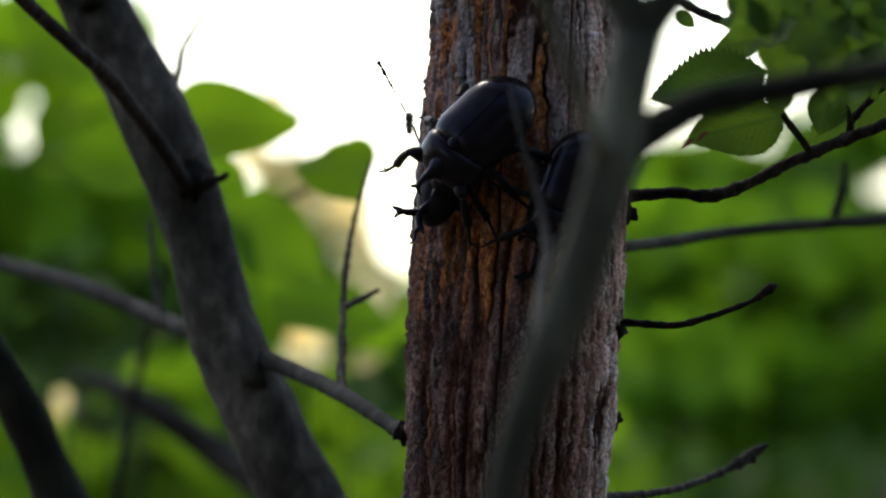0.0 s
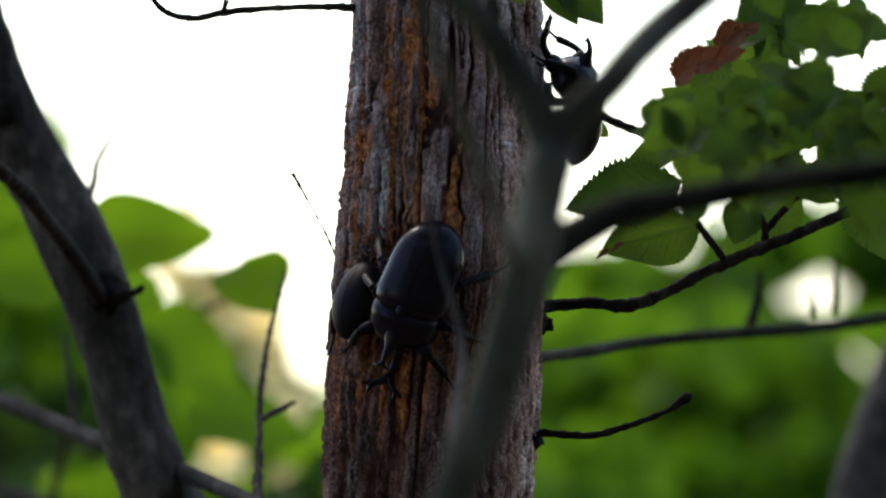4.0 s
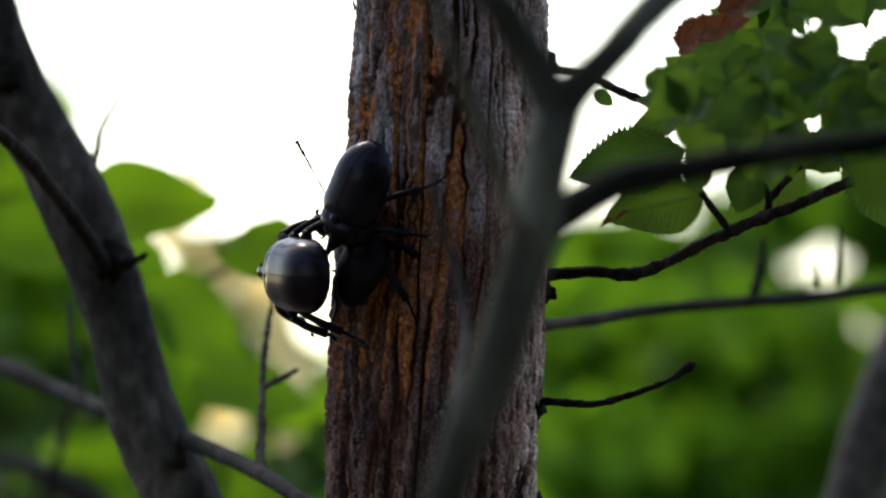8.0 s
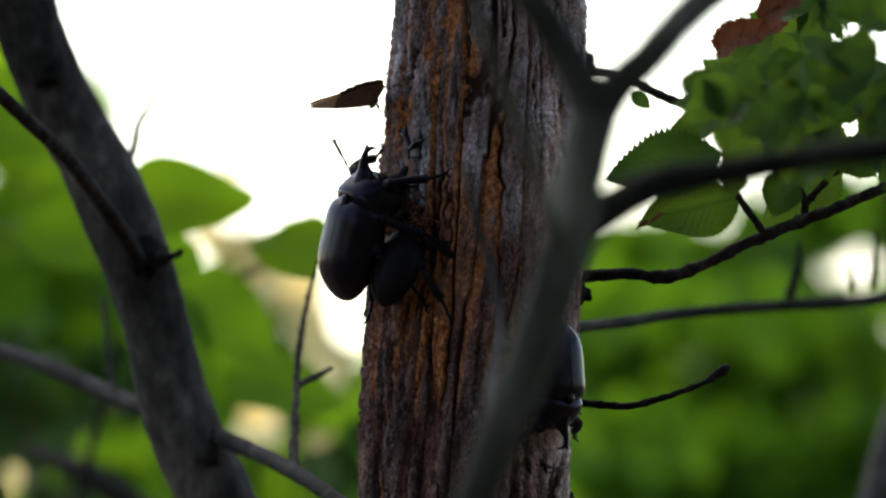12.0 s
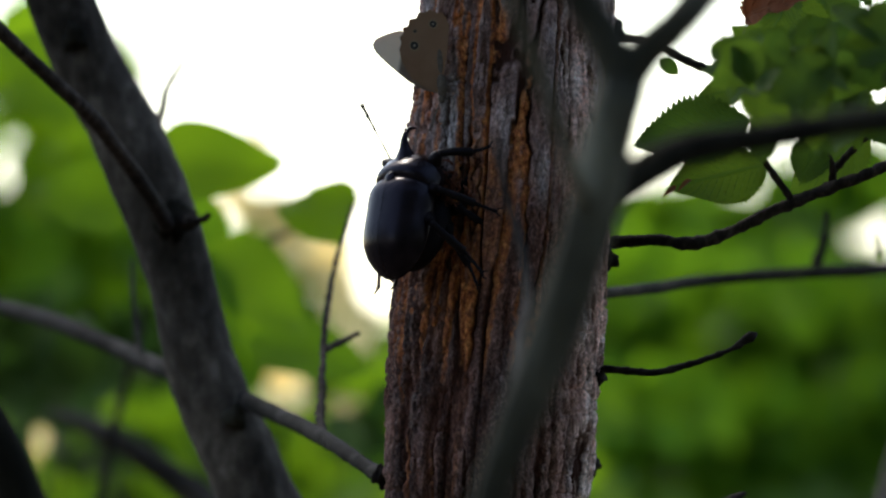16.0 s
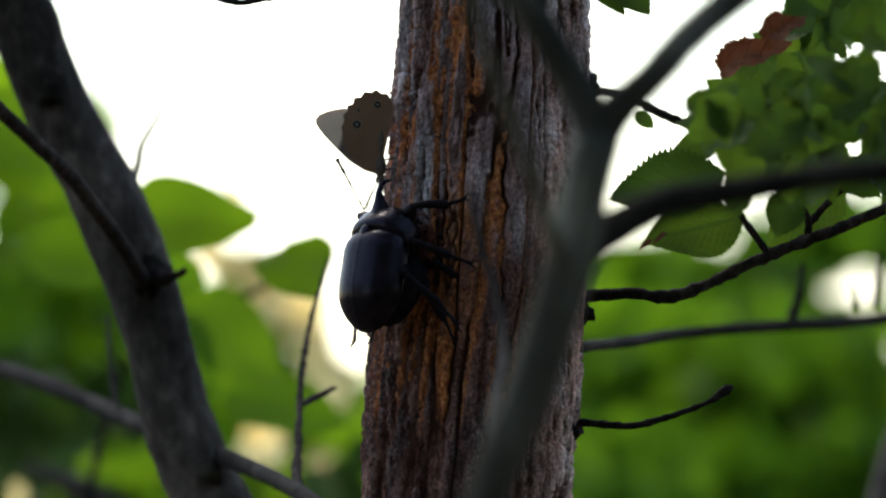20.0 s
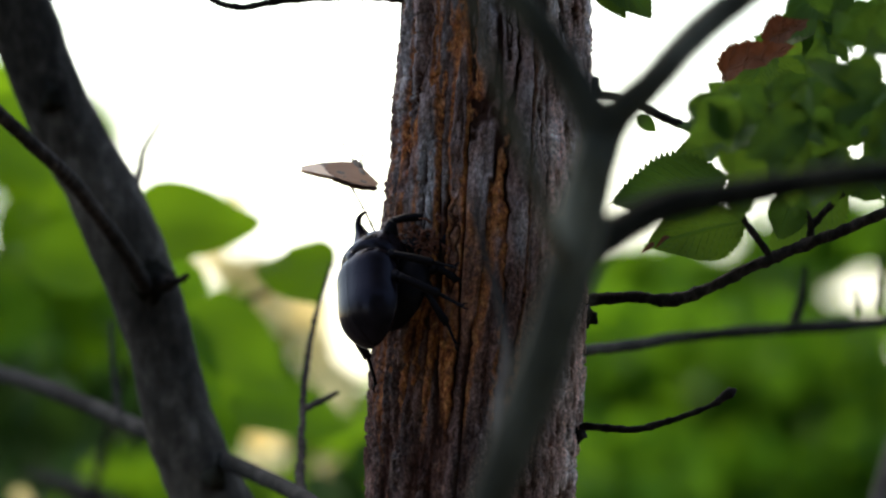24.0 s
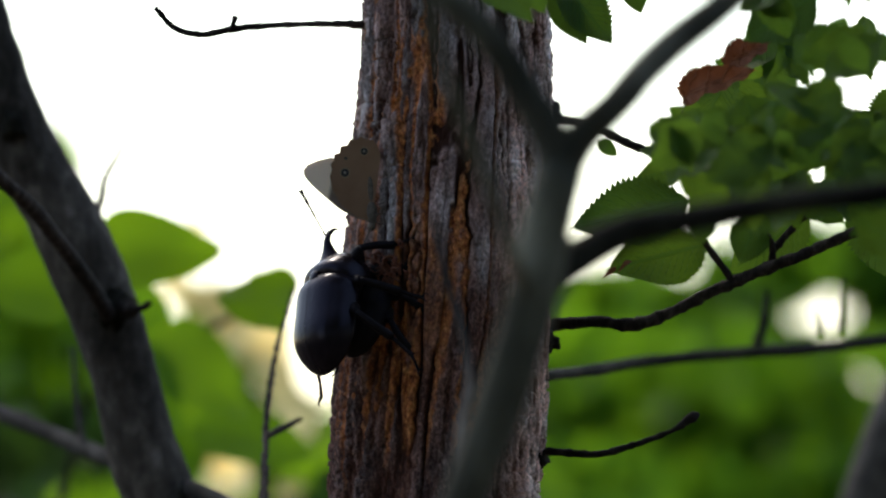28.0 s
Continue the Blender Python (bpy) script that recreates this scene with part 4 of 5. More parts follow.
hang(60,
     ((0.1051, 2.32, 1.6788), (0.066, 2.31, 1.6697), 0.0225, (0.1, -1, 0.3), M_LEAF, "toothed green leaf"),
     ((0.1108, 2.33, 1.6653), (0.0781, 2.31, 1.6564), 0.0215, (0.0, -1, 0.2), M_LEAF, "toothed green leaf"),
     ((0.1256, 2.32, 1.673), (0.1198, 2.31, 1.6578), 0.01345, (0.2, -1, 0.1), M_LEAF, ""),
     ((0.1445, 2.34, 1.6772), (0.1178, 2.33, 1.6567), 0.0205, (0.1, -1, 0.1), M_LEAF, ""),
     ((0.1576, 2.33, 1.6822), (0.1749, 2.33, 1.6518), 0.02036, (0.1, -1, 0.2), M_LEAF, ""),
     ((0.1653, 2.31, 1.6828), (0.1808, 2.3, 1.6549), 0.01999, (-0.2, -1, 0.3), M_LEAF, ""),
     ((0.0969, 2.24, 1.7036), (0.1146, 2.22, 1.7126), 0.01159, (0.3, -1, 0.4), M_DEAD, "curled withered brown leaf"))
hang(67,
     ((0.1118, 2.25, 1.7142), (0.1253, 2.24, 1.7244), 0.01053, (-0.4, -1, 0.3), M_DEAD, "curled withered brown leaf"),
     ((0.08, 2.305, 1.656), (0.0765, 2.3, 1.6531), 0.00164, (0.5, -1, 0.4), M_DEAD, "curled withered brown leaf"),
     ((0.085, 2.305, 1.6582), (0.0805, 2.3, 1.6557), 0.00182, (-0.4, -1, 0.5), M_DEAD, "curled withered brown leaf"),
     ((0.1318, 2.34, 1.7136), (0.1021, 2.33, 1.7081), 0.02036, (0.1, -1, 0.3), M_LEAF, ""),
     ((0.1242, 2.16, 1.6879), (0.0917, 2.15, 1.6802), 0.01854, (0.1, -1, 0.5), M_LEAF, ""),
     ((0.1117, 2.18, 1.6827), (0.0822, 2.2, 1.6861), 0.01442, (0.2, -1, 0.3), M_LEAF, ""),
     ((0.1297, 2.14, 1.7105), (0.1531, 2.14, 1.7059), 0.01202, (0.0, -1, 0.5), M_LEAF, ""))
hang(74,
     ((0.136, 2.16, 1.7286), (0.1132, 2.16, 1.715), 0.02003, (0.1, -1, 0.5), M_LEAF, ""),
     ((0.1402, 2.2, 1.6948), (0.1591, 2.2, 1.681), 0.01888, (0.1, -1, 0.4), M_LEAF, ""),
     ((0.1695, 2.2, 1.7052), (0.1557, 2.2, 1.681), 0.02145, (-0.1, -1, 0.4), M_LEAF, ""),
     ((0.1259, 2.25, 1.6824), (0.1039, 2.25, 1.6692), 0.01755, (0.1, -1, 0.4), M_LEAF, ""),
     ((0.132, 2.25, 1.6807), (0.1109, 2.25, 1.6701), 0.0151, (0.1, -1, 0.5), M_LEAF, ""),
     ((0.1039, 2.33, 1.6902), (0.0866, 2.33, 1.6865), 0.01091, (0.1, -1, 0.4), M_LEAF, ""),
     ((0.0755, 2.35, 1.7007), (0.0822, 2.35, 1.6955), 0.00545, (0.1, -1, 0.3), M_LEAF, ""))
hang(81,
     ((0.0591, 2.25, 1.7443), (0.078, 2.25, 1.7222), 0.01615, (0.1, -1, 0.5), M_LEAF, ""),
     ((0.0569, 2.25, 1.7399), (0.0696, 2.25, 1.7222), 0.01088, (0.1, -1, 0.4), M_LEAF, ""),
     ((0.0297, 2.1, 1.7338), (0.0494, 2.1, 1.7143), 0.01507, (0.1, -1, 0.5), M_LEAF, ""),
     ((0.0407, 2.12, 1.7394), (0.0532, 2.12, 1.7185), 0.01455, (-0.1, -1, 0.4), M_LEAF, ""),
     ((0.0819, 2.25, 1.7434), (0.0863, 2.25, 1.7319), 0.00878, (0.1, -1, 0.4), M_LEAF, ""),
     ((0.1455, 2.4, 1.72), (0.123, 2.4, 1.705), 0.0206, (0.1, -1, 0.4), M_LEAF, ""),
     ((0.1605, 2.4, 1.7144), (0.1417, 2.4, 1.6955), 0.0206, (0.1, -1, 0.4), M_LEAF, ""))
hang(88,
     ((0.168, 2.4, 1.7012), (0.153, 2.4, 1.6861), 0.01872, (0.1, -1, 0.4), M_LEAF, ""))
_rl = random.Random(9)
# the crown's ragged near edge and the gaps in it where the sky shows, at 2.3 m
_edge = ((1.664, 1.6734, 1.688, 1.6957, 1.7007, 1.7058, 1.7128, 1.7209, 1.729, 1.757), (0.112, 0.104, 0.104, 0.096, 0.096, 0.101, 0.109, 0.116, 0.124, 0.130))
_gaps = [(0.1458, 1.7155, 0.011, 0.008), (0.1693, 1.7154, 0.013, 0.012), (0.1575, 1.7055, 0.008, 0.007), (0.1158, 1.7315, 0.0096, 0.006), (0.1447, 1.7408, 0.0128, 0.012), (0.1485, 1.7155, 0.0104, 0.0083), (0.1321, 1.7037, 0.0056, 0.006), (0.143, 1.6865, 0.0088, 0.0067), (0.1583, 1.7045, 0.008, 0.0075), (0.1511, 1.6684, 0.0112, 0.0075), (0.163, 1.7395, 0.024, 0.0115), (0.178, 1.7275, 0.0135, 0.011), (0.1184, 1.7335, 0.008, 0.006)]
# the two withered leaves hang in front of the green ones
_worn = [(0.109, 1.7146, 0.020, 0.017), (0.1214, 1.7247, 0.019, 0.017)]
_made = 0
while _made < 245:
    cx, cz, cy = _rl.uniform(0.085, 0.184), _rl.uniform(1.664, 1.757), _rl.choice((_rl.uniform(2.02, 2.2), _rl.uniform(2.2, 2.5)))
    if cx < np.interp(cz, *_edge) or any(((cx - gx) / r1) ** 2 + ((cz - gz) / r2) ** 2 < 1 for gx, gz, r1, r2 in _gaps) or cz < 1.686 and _rl.random() < 0.75 or cy < 2.27 and any(((cx - gx) / r1) ** 2 + ((cz - gz) / r2) ** 2 < 1 for gx, gz, r1, r2 in _worn):
        continue
    _made += 1
    an, ln = _rl.uniform(-2.9, -0.3), _rl.uniform(0.013, 0.026)
    dx, dz = math.cos(an) * ln / 2, math.sin(an) * ln / 2
    cx, cz = cx * cy / 2.3, 1.5 + (cz - 1.5) * cy / 2.3
    leaf_at("leaf", (cx - dx, cy, cz - dz), (cx + dx, cy + _rl.uniform(-0.008, 0.008), cz + dz), (_rl.uniform(-1.1, 1.1), -1, _rl.uniform(-0.5, 1.3)), ln * 0.6, sap_tree, M_LEAF, 15, 200 + _made, 0.14, 0.1, crumple=0.12 * ln)


# ---- animals ----
def ellipsoid(cx, cy, cz, rx, ry, rz, seg=24, rings=14, shape=None):
    bm = bmesh.new()
    bmesh.ops.create_uvsphere(bm, u_segments=seg, v_segments=rings, radius=1.0)
    for v in bm.verts:
        x, y, z = v.co.x, v.co.z, v.co.y
        if shape:
            x, y, z = shape(x, y, z)
        v.co = (cx + x * rx, cy + y * ry, cz + z * rz)
    bmesh.ops.recalc_face_normals(bm, faces=bm.faces)
    return bm


def rod(points, radii, rings=14, seg=8):
    v, f = tube_data(points, radii, rings, seg)
    bm = bmesh.new()
    vs = [bm.verts.new(p) for p in v]
    for q in f:
        bm.faces.new([vs[i] for i in q])
    bmesh.ops.recalc_face_normals(bm, faces=bm.faces)
    return bm


def merged(*bms):
    out = bmesh.new()
    for b in bms:
        me = bpy.data.meshes.new("tmp")
        b.to_mesh(me)
        out.from_mesh(me)
        b.free()
        bpy.data.meshes.remove(me)
    return out


MM = 0.001


def mm(*pts):
    return [(x * MM, y * MM, z * MM) for x, y, z in pts]


def beetle_leg(ob, sx, y0, reach, fore, name="leg", big=1.0):
    """femur > tibia > tarsus, from the body's side to the bark."""
    xs = [7 + reach * k for k in (0.0, 0.45, 0.85, 1.15)]
    hip, knee, ankle, toe = (sx * xs[0], y0, 3.0), (sx * xs[1], y0 + fore * 0.35, 6.2), (sx * xs[2], y0 + fore * 0.8, -0.5 - xs[2] ** 2 / 80), (sx * xs[3], y0 + fore * 1.2, -3.2 - xs[3] ** 2 / 70)
    fem = part(name, rod(mm(hip, ((hip[0] + knee[0]) / 2, (hip[1] + knee[1]) / 2, 5.4), knee), [0.0021 * big, 0.0023 * big, 0.0014 * big]), M_LEG, ob)
    tib = [rod(mm(knee, ((knee[0] + ankle[0]) / 2, (knee[1] + ankle[1]) / 2, (knee[2] + ankle[2]) / 2 + 1.0), ankle), [0.0011 * big, 0.0013 * big, 0.0015 * big])]
    for k in (0.45, 0.75):
        p = [knee[i] + (ankle[i] - knee[i]) * k for i in range(3)]
        tib.append(rod(mm(p, (p[0] + sx * 1.0, p[1] + (1.6 if fore > 0 else -1.6), p[2] - 0.4)), [0.0006, 0.0001], 4, 6))
    part("tibia", merged(*tib), M_LEG, fem)
    mid = [(ankle[i] + toe[i]) / 2 for i in range(3)]
    tar = [rod(mm(ankle, (mid[0], mid[1], mid[2] - 0.3), toe), [0.0007, 0.00055, 0.0006], 12, 6)]
    for s in (-1, 1):
        tar.append(rod(mm(toe, (toe[0] + sx * 1.1, toe[1] + s * 1.0 + fore * 0.05, toe[2] + 0.2), (toe[0] + sx * 1.6, toe[1] + s * 1.3 + fore * 0.05, toe[2] - 0.8)), [0.0004, 0.0003, 0.0001], 6, 5))
    part("tarsus", merged(*tar), M_LEG, fem)
    return fem


def boxy(p):
    return lambda c: math.copysign(abs(c) ** p, c)


def bowed(bm, degrees=-38.0, at=(4.4, 13.0)):
    """The fore body bows down from the wing cases: turned about the joint at (y, z) millimetres."""
    c = Vector((0, at[0] * MM, at[1] * MM))
    bmesh.ops.rotate(bm, cent=c, matrix=Matrix.Rotation(radians(degrees), 3, "X"), verts=bm.verts[:])
    return bm


def build_male(label):
    ob = thing("rhinoceros_beetle", (0, 0, 0), label, "beetle", "rhinoceros beetles on the trunk")
    q = boxy(0.82)

    def blunt(y, k=5):
        return math.sqrt((1 - abs(y) ** k + 1e-6) / (1 - y * y + 1e-6)) if abs(y) < 0.9999 else 1.0

    def ely(x, y, z):
        g = min(blunt(y), 3.0) * (1 - 0.10 * max(0, y - 0.5)) if y > 0 else 1
        w = g * (1 - 0.24 * max(0, -y) ** 2.4)
        return q(x) * w, q(y), (q(z) * g * (1 - 0.42 * max(0, -y) ** 2.5) if z > 0 else z * 0.35)

    for s in (1, -1):
        bm = ellipsoid(0, -10.8 * MM, 5.5 * MM, 11.6 * MM, 16.4 * MM, 10.2 * MM, 48, 36, ely)
        bmesh.ops.bisect_plane(bm, geom=bm.verts[:] + bm.edges[:] + bm.faces[:], plane_co=(0.00012 * s, 0, 0), plane_no=(-s, 0, 0), clear_outer=True)
        part("elytron", bm, M_SHELL, ob, "glossy black-brown wing case")
    part("abdomen", ellipsoid(0, -10 * MM, 5.5 * MM, 10.4 * MM, 15.6 * MM, 4.4 * MM, 28, 16), M_HAIR, ob)

    def pro(x, y, z):
        g = min(blunt(y, 4), 2.5) if y < 0 else 1
        w = g * (1 - 0.30 * max(0, y) ** 1.6)
        return q(x) * w, q(y), (q(z) * g * (1 - 0.28 * max(0, y)) if z > 0 else z * 0.6)

    part("pronotum", bowed(ellipsoid(0, 11.4 * MM, 6.0 * MM, 11.0 * MM, 8.2 * MM, 9.6 * MM, 40, 28, pro)), M_SHELL, ob, "domed glossy black pronotum")
    part("scutellum", ellipsoid(0, 3.2 * MM, 14.3 * MM, 2.0 * MM, 2.2 * MM, 0.8 * MM, 12, 8), M_SHELL, ob)
    horn = [rod(mm((0, 8.6, 9.0), (0, 12.2, 13.2), (0, 14.4, 16.8), (0, 16.0, 19.2), (0, 18.4, 20.6)), [0.0064, 0.0042, 0.0019, 0.0011, 0.0008], 24, 14)]
    for s in (-1, 1):
        horn.append(rod(mm((0, 18.2, 20.5), (s * 1.2, 19.6, 20.8), (s * 2.6, 20.4, 20.2)), [0.0008, 0.0006, 0.0002], 8, 8))
    part("thoracic_horn", bowed(merged(*horn)), M_SHELL, ob)
    head = part("head", bowed(ellipsoid(0, 19.4 * MM, 4.8 * MM, 4.6 * MM, 4.0 * MM, 3.4 * MM, 20, 12)), M_LEG, ob)
    h = [rod(mm((0, 20.0, 5), (0, 24.5, 5.2), (0, 28.5, 6.8), (0, 31, 9.8)), [0.0022, 0.0016, 0.0013, 0.0013], 20, 10)]
    for s in (-1, 1):
        h.append(rod(mm((0, 30.2, 9.4), (s * 2.0, 32.0, 11.2), (s * 4.2, 33.0, 12.4)), [0.0013, 0.0012, 0.0009], 8, 8))
        h.append(rod(mm((s * 3.9, 32.8, 12.2), (s * 5.8, 33.2, 12.8), (s * 6.9, 33.0, 13.9)), [0.0010, 0.0007, 0.0002], 8, 6))
        h.append(rod(mm((s * 3.9, 32.8, 12.2), (s * 4.2, 34.2, 13.6), (s * 3.8, 35.0, 14.8)), [0.0010, 0.0007, 0.0002], 8, 6))
    part("head_horn", bowed(merged(*h)), M_SHELL, head)
    for s in (-1, 1):
        part("eye", bowed(ellipsoid(s * 4.2 * MM, 20.0 * MM, 5.2 * MM, 1.1 * MM, 1.2 * MM, 1.2 * MM, 12, 8)), M_SHELL, head)
        part("antenna", bowed(merged(rod(mm((s * 3.6, 21.0, 4.0), (s * 6.2, 21.6, 3.6), (s * 7.6, 23, 2.8)), [0.0004, 0.0004, 0.0004], 8, 6), ellipsoid(s * 8 * MM, 23.8 * MM, 2.6 * MM, 0.8 * MM, 1.5 * MM, 0.9 * MM, 8, 6))), M_LEG, head)
        beetle_leg(ob, s, 10, 10, 8)
        beetle_leg(ob, s, 2, 14, -3)
        beetle_leg(ob, s, -5, 13, -14)
    return ob


def build_female(label):
    ob = thing("rhinoceros_beetle", (0, 0, 0), label, "beetle", "rhinoceros beetles on the trunk")

    def ely(x, y, z):
        return x * (1 - 0.12 * max(0, -y) ** 2), y, (z if z > 0 else z * 0.35)

    for s in (1, -1):
        bm = ellipsoid(0, -6 * MM, 6 * MM, 10.6 * MM, 14 * MM, 9.5 * MM, 36, 20, ely)
        bmesh.ops.bisect_plane(bm, geom=bm.verts[:] + bm.edges[:] + bm.faces[:], plane_co=(0.00015 * s, 0, 0), plane_no=(-s, 0, 0), clear_outer=True)
        part("elytron", bm, M_FEMALE, ob, "dull black wing case")
    part("abdomen", ellipsoid(0, -6 * MM, 5.2 * MM, 9.4 * MM, 13.4 * MM, 4.2 * MM, 20, 12), M_LEG, ob)
    part("pronotum", ellipsoid(0, 10.5 * MM, 6 * MM, 8.6 * MM, 6.5 * MM, 7.5 * MM, 28, 16), M_FEMALE, ob)
    head = part("head", ellipsoid(0, 17 * MM, 4.6 * MM, 4 * MM, 4 * MM, 3.2 * MM, 16, 10), M_LEG, ob)
    for s in (-1, 1):
        part("antenna", rod(mm((s * 3, 19, 4), (s * 6, 21, 3.5), (s * 8, 22, 2.5)), [0.0004, 0.0004, 0.0009], 8, 6), M_LEG, head)
        beetle_leg(ob, s, 11, 12, 10)
        beetle_leg(ob, s, 4, 13, -3)
        beetle_leg(ob, s, -2, 12, -13)
    return ob


def build_butterfly(label):
    """Head towards +Y, closed wings rising along +Z."""
    ob = thing("butterfly", (0, 0, 0), label, "butterfly")
    part("body", merged(ellipsoid(0, 0, 4 * MM, 1.6 * MM, 4.0 * MM, 1.9 * MM, 14, 10), ellipsoid(0, -7.5 * MM, 4 * MM, 1.2 * MM, 5.5 * MM, 1.3 * MM, 14, 10), ellipsoid(0, 4.6 * MM, 4.2 * MM, 1.3 * MM, 1.4 * MM, 1.3 * MM, 12, 8)), M_WING_BODY, ob)
    for s in (-1, 1):
        x = s * 0.5
        fore = [(3, 4), (1.6, 9), (-1.4, 14), (-5.2, 18.2), (-9, 22), (-11.6, 24.2), (-13.2, 25), (-14.6, 25), (-16, 23.8), (-17.3, 20.5), (-18.2, 16), (-16, 9), (-6, 4)]
        hind = [(2.6, 4), (1.2, 9), (-2.5, 13.6), (-8, 16.2), (-12, 16.8), (-14, 16.0), (-16, 16.3), (-17.2, 15.0), (-19, 15.0), (-19.6, 13.2), (-21.6, 12.8), (-21.8, 10.7), (-23.6, 9.7), (-23.4, 7.7), (-24.4, 6.0), (-23.2, 4.2), (-23.2, 2.4), (-21.4, 1.0), (-18.5, 0.2), (-12, 1.2), (-5, 2.6)]
        for nm, outline, off in (("forewing", fore, x), ("hindwing", hind, x + s * 0.25)):
            bm = bmesh.new()
            a = [bm.verts.new(((off + 0.05 * s) * MM, p[0] * MM, p[1] * MM)) for p in outline]
            face = bm.faces.new(a)
            r = bmesh.ops.extrude_face_region(bm, geom=[face])
            for g in r["geom"]:
                if isinstance(g, bmesh.types.BMVert):
                    g.co.x -= 0.08 * s * MM
            bmesh.ops.recalc_face_normals(bm, faces=bm.faces)
            w = part(nm, bm, M_WING if nm == "hindwing" else M_FOREWING, ob)
            for pl in w.data.polygons:
                pl.use_smooth = False
            if nm == "hindwing":
                for cy, cz, r0 in ((-13.0, 11.9, 1.35), (-19.6, 5.4, 1.15), (-17.6, 11.4, 0.55)):
                    for rr, mt, dx in ((r0 * 1.25, M_RING, 0.1), (r0, M_SPOT, 0.13), (r0 * 0.3, M_PUPIL, 0.16)):
                        bm = bmesh.new()
                        bmesh.ops.create_circle(bm, cap_ends=True, segments=20, radius=rr * MM)
                        for v in bm.verts:
                            v.co = ((off + dx * s) * MM, cy * MM + v.co.x, cz * MM + v.co.y)
                        part("eyespot", bm, mt, w)
        for k, y in enumerate((3, 1, -1)):
            part("leg", rod(mm((s * 1, y, 3), (s * 3.0, y + 1 - k, 2.5), (s * 3.6, y + 1.5 - k * 1.5, 0)), [0.0002, 0.0002, 0.00015], 6, 5), M_WING_BODY, ob)
        part("antenna", rod(mm((s * 0.5, 5.5, 4.8), (s * 3, 10, 7), (s * 4.5, 14, 8.5)), [0.00015, 0.00012, 0.0003], 8, 5), M_WING_BODY, ob)
    return ob


M_WING = leaf_mat("hindwing_brown", (0.145, 0.092, 0.064), (0.245, 0.165, 0.120), (0.168, 0.112, 0.080), 0.22)
M_WING_BODY = plain_mat("butterfly_down", (0.06, 0.045, 0.035), (0.12, 0.095, 0.075), 0.9, 900)
M_RING = plain_mat("eyespot_ring", (0.22, 0.15, 0.09), (0.27, 0.19, 0.115), 0.85)
M_SPOT = plain_mat("eyespot_black", (0.015, 0.012, 0.01), (0.02, 0.016, 0.014), 0.85)
M_PUPIL = plain_mat("eyespot_white", (0.2, 0.17, 0.14), (0.26, 0.22, 0.18), 0.85)


def forewing_mat():
    m = Mat("forewing_tipped")
    co = m.n("ShaderNodeTexCoord")
    dot = m.n("ShaderNodeVectorMath")
    dot.operation = "DOT_PRODUCT"
    dot.inputs[1].default_value = (0, -0.296, 1)
    m.link(co.outputs["Object"], dot.inputs[0])
    r = m.n("ShaderNodeMapRange")
    r.inputs["From Min"].default_value, r.inputs["From Max"].default_value = 0.0185, 0.0198
    m.link(dot.outputs["Value"], r.inputs["Value"])
    br = m.ramp(m.noise(500), [(0.3, (0.13, 0.088, 0.066)), (0.7, (0.22, 0.155, 0.120))])
    m.color(m.mix(r.outputs[0], br, (0.85, 0.68, 0.53)))
    m.set(Roughness=0.85)
    tr = m.n("ShaderNodeBsdfTranslucent")
    m.link(m.b.inputs["Base Color"].links[0].from_socket, tr.inputs["Color"])
    mx = m.n("ShaderNodeMixShader", i_Fac=0.22)
    m.link(m.b.outputs[0], mx.inputs[1])
    m.link(tr.outputs[0], mx.inputs[2])
    m.link(mx.outputs[0], m.t.nodes["Material Output"].inputs["Surface"])
    return m.m


M_FOREWING = forewing_mat()

male_a = build_male("glossy black-brown male rhinoceros beetle guarding the sap on the trunk")
male_a.scale = (1.03, 1.03, 1.03)
male_b = copy_thing(male_a, Matrix())
male_b.scale = (0.93, 0.93, 0.93)
tagged(male_b, "black male rhinoceros beetle driven off round the trunk")
male_c = copy_thing(male_a, Matrix())
male_c.scale = (0.87, 0.87, 0.87)
tagged(male_c, "black male rhinoceros beetle coming down the trunk to fight")
female = build_female("dull black female rhinoceros beetle feeding head-in at the bark")
female.scale = (0.84, 1.02, 0.82)
butterfly = build_butterfly("brown satyr butterfly with closed eyespotted wings on the trunk")


def build_fly(label):
    ob = thing("fly", (0, 0, 0), label, "fly")
    part("thorax", ellipsoid(0, 0, 2.2 * MM, 1.3 * MM, 1.7 * MM, 1.2 * MM, 14, 10), M_FLY, ob)
    part("abdomen", ellipsoid(0, -2.8 * MM, 2.1 * MM, 1.4 * MM, 2.2 * MM, 1.2 * MM, 14, 10), M_FLY, ob)
    part("head", ellipsoid(0, 2.2 * MM, 2.1 * MM, 1.2 * MM, 0.8 * MM, 1.0 * MM, 14, 10), M_FLY, ob)
    for s in (-1, 1):
        part("wing", ellipsoid(s * 1.1 * MM, -3.0 * MM, 3.4 * MM, 1.0 * MM, 3.0 * MM, 0.06 * MM, 12, 8), M_FLY, ob)
        for k, y in enumerate((0.9, 0, -0.9)):
            part("leg", rod(mm((s * 0.8, y, 1.6), (s * 2.0, y * 2, 1.8), (s * 2.6, y * 2.8, 0)), [0.00016, 0.00014, 0.0001], 6, 5), M_FLY, ob)
    return ob


fly = build_fly("small black fly resting on the edge of the bark")


def H(v):
    """Height on the trunk, from millimetres above 1.5 m."""
    return 1.5 + v * MM


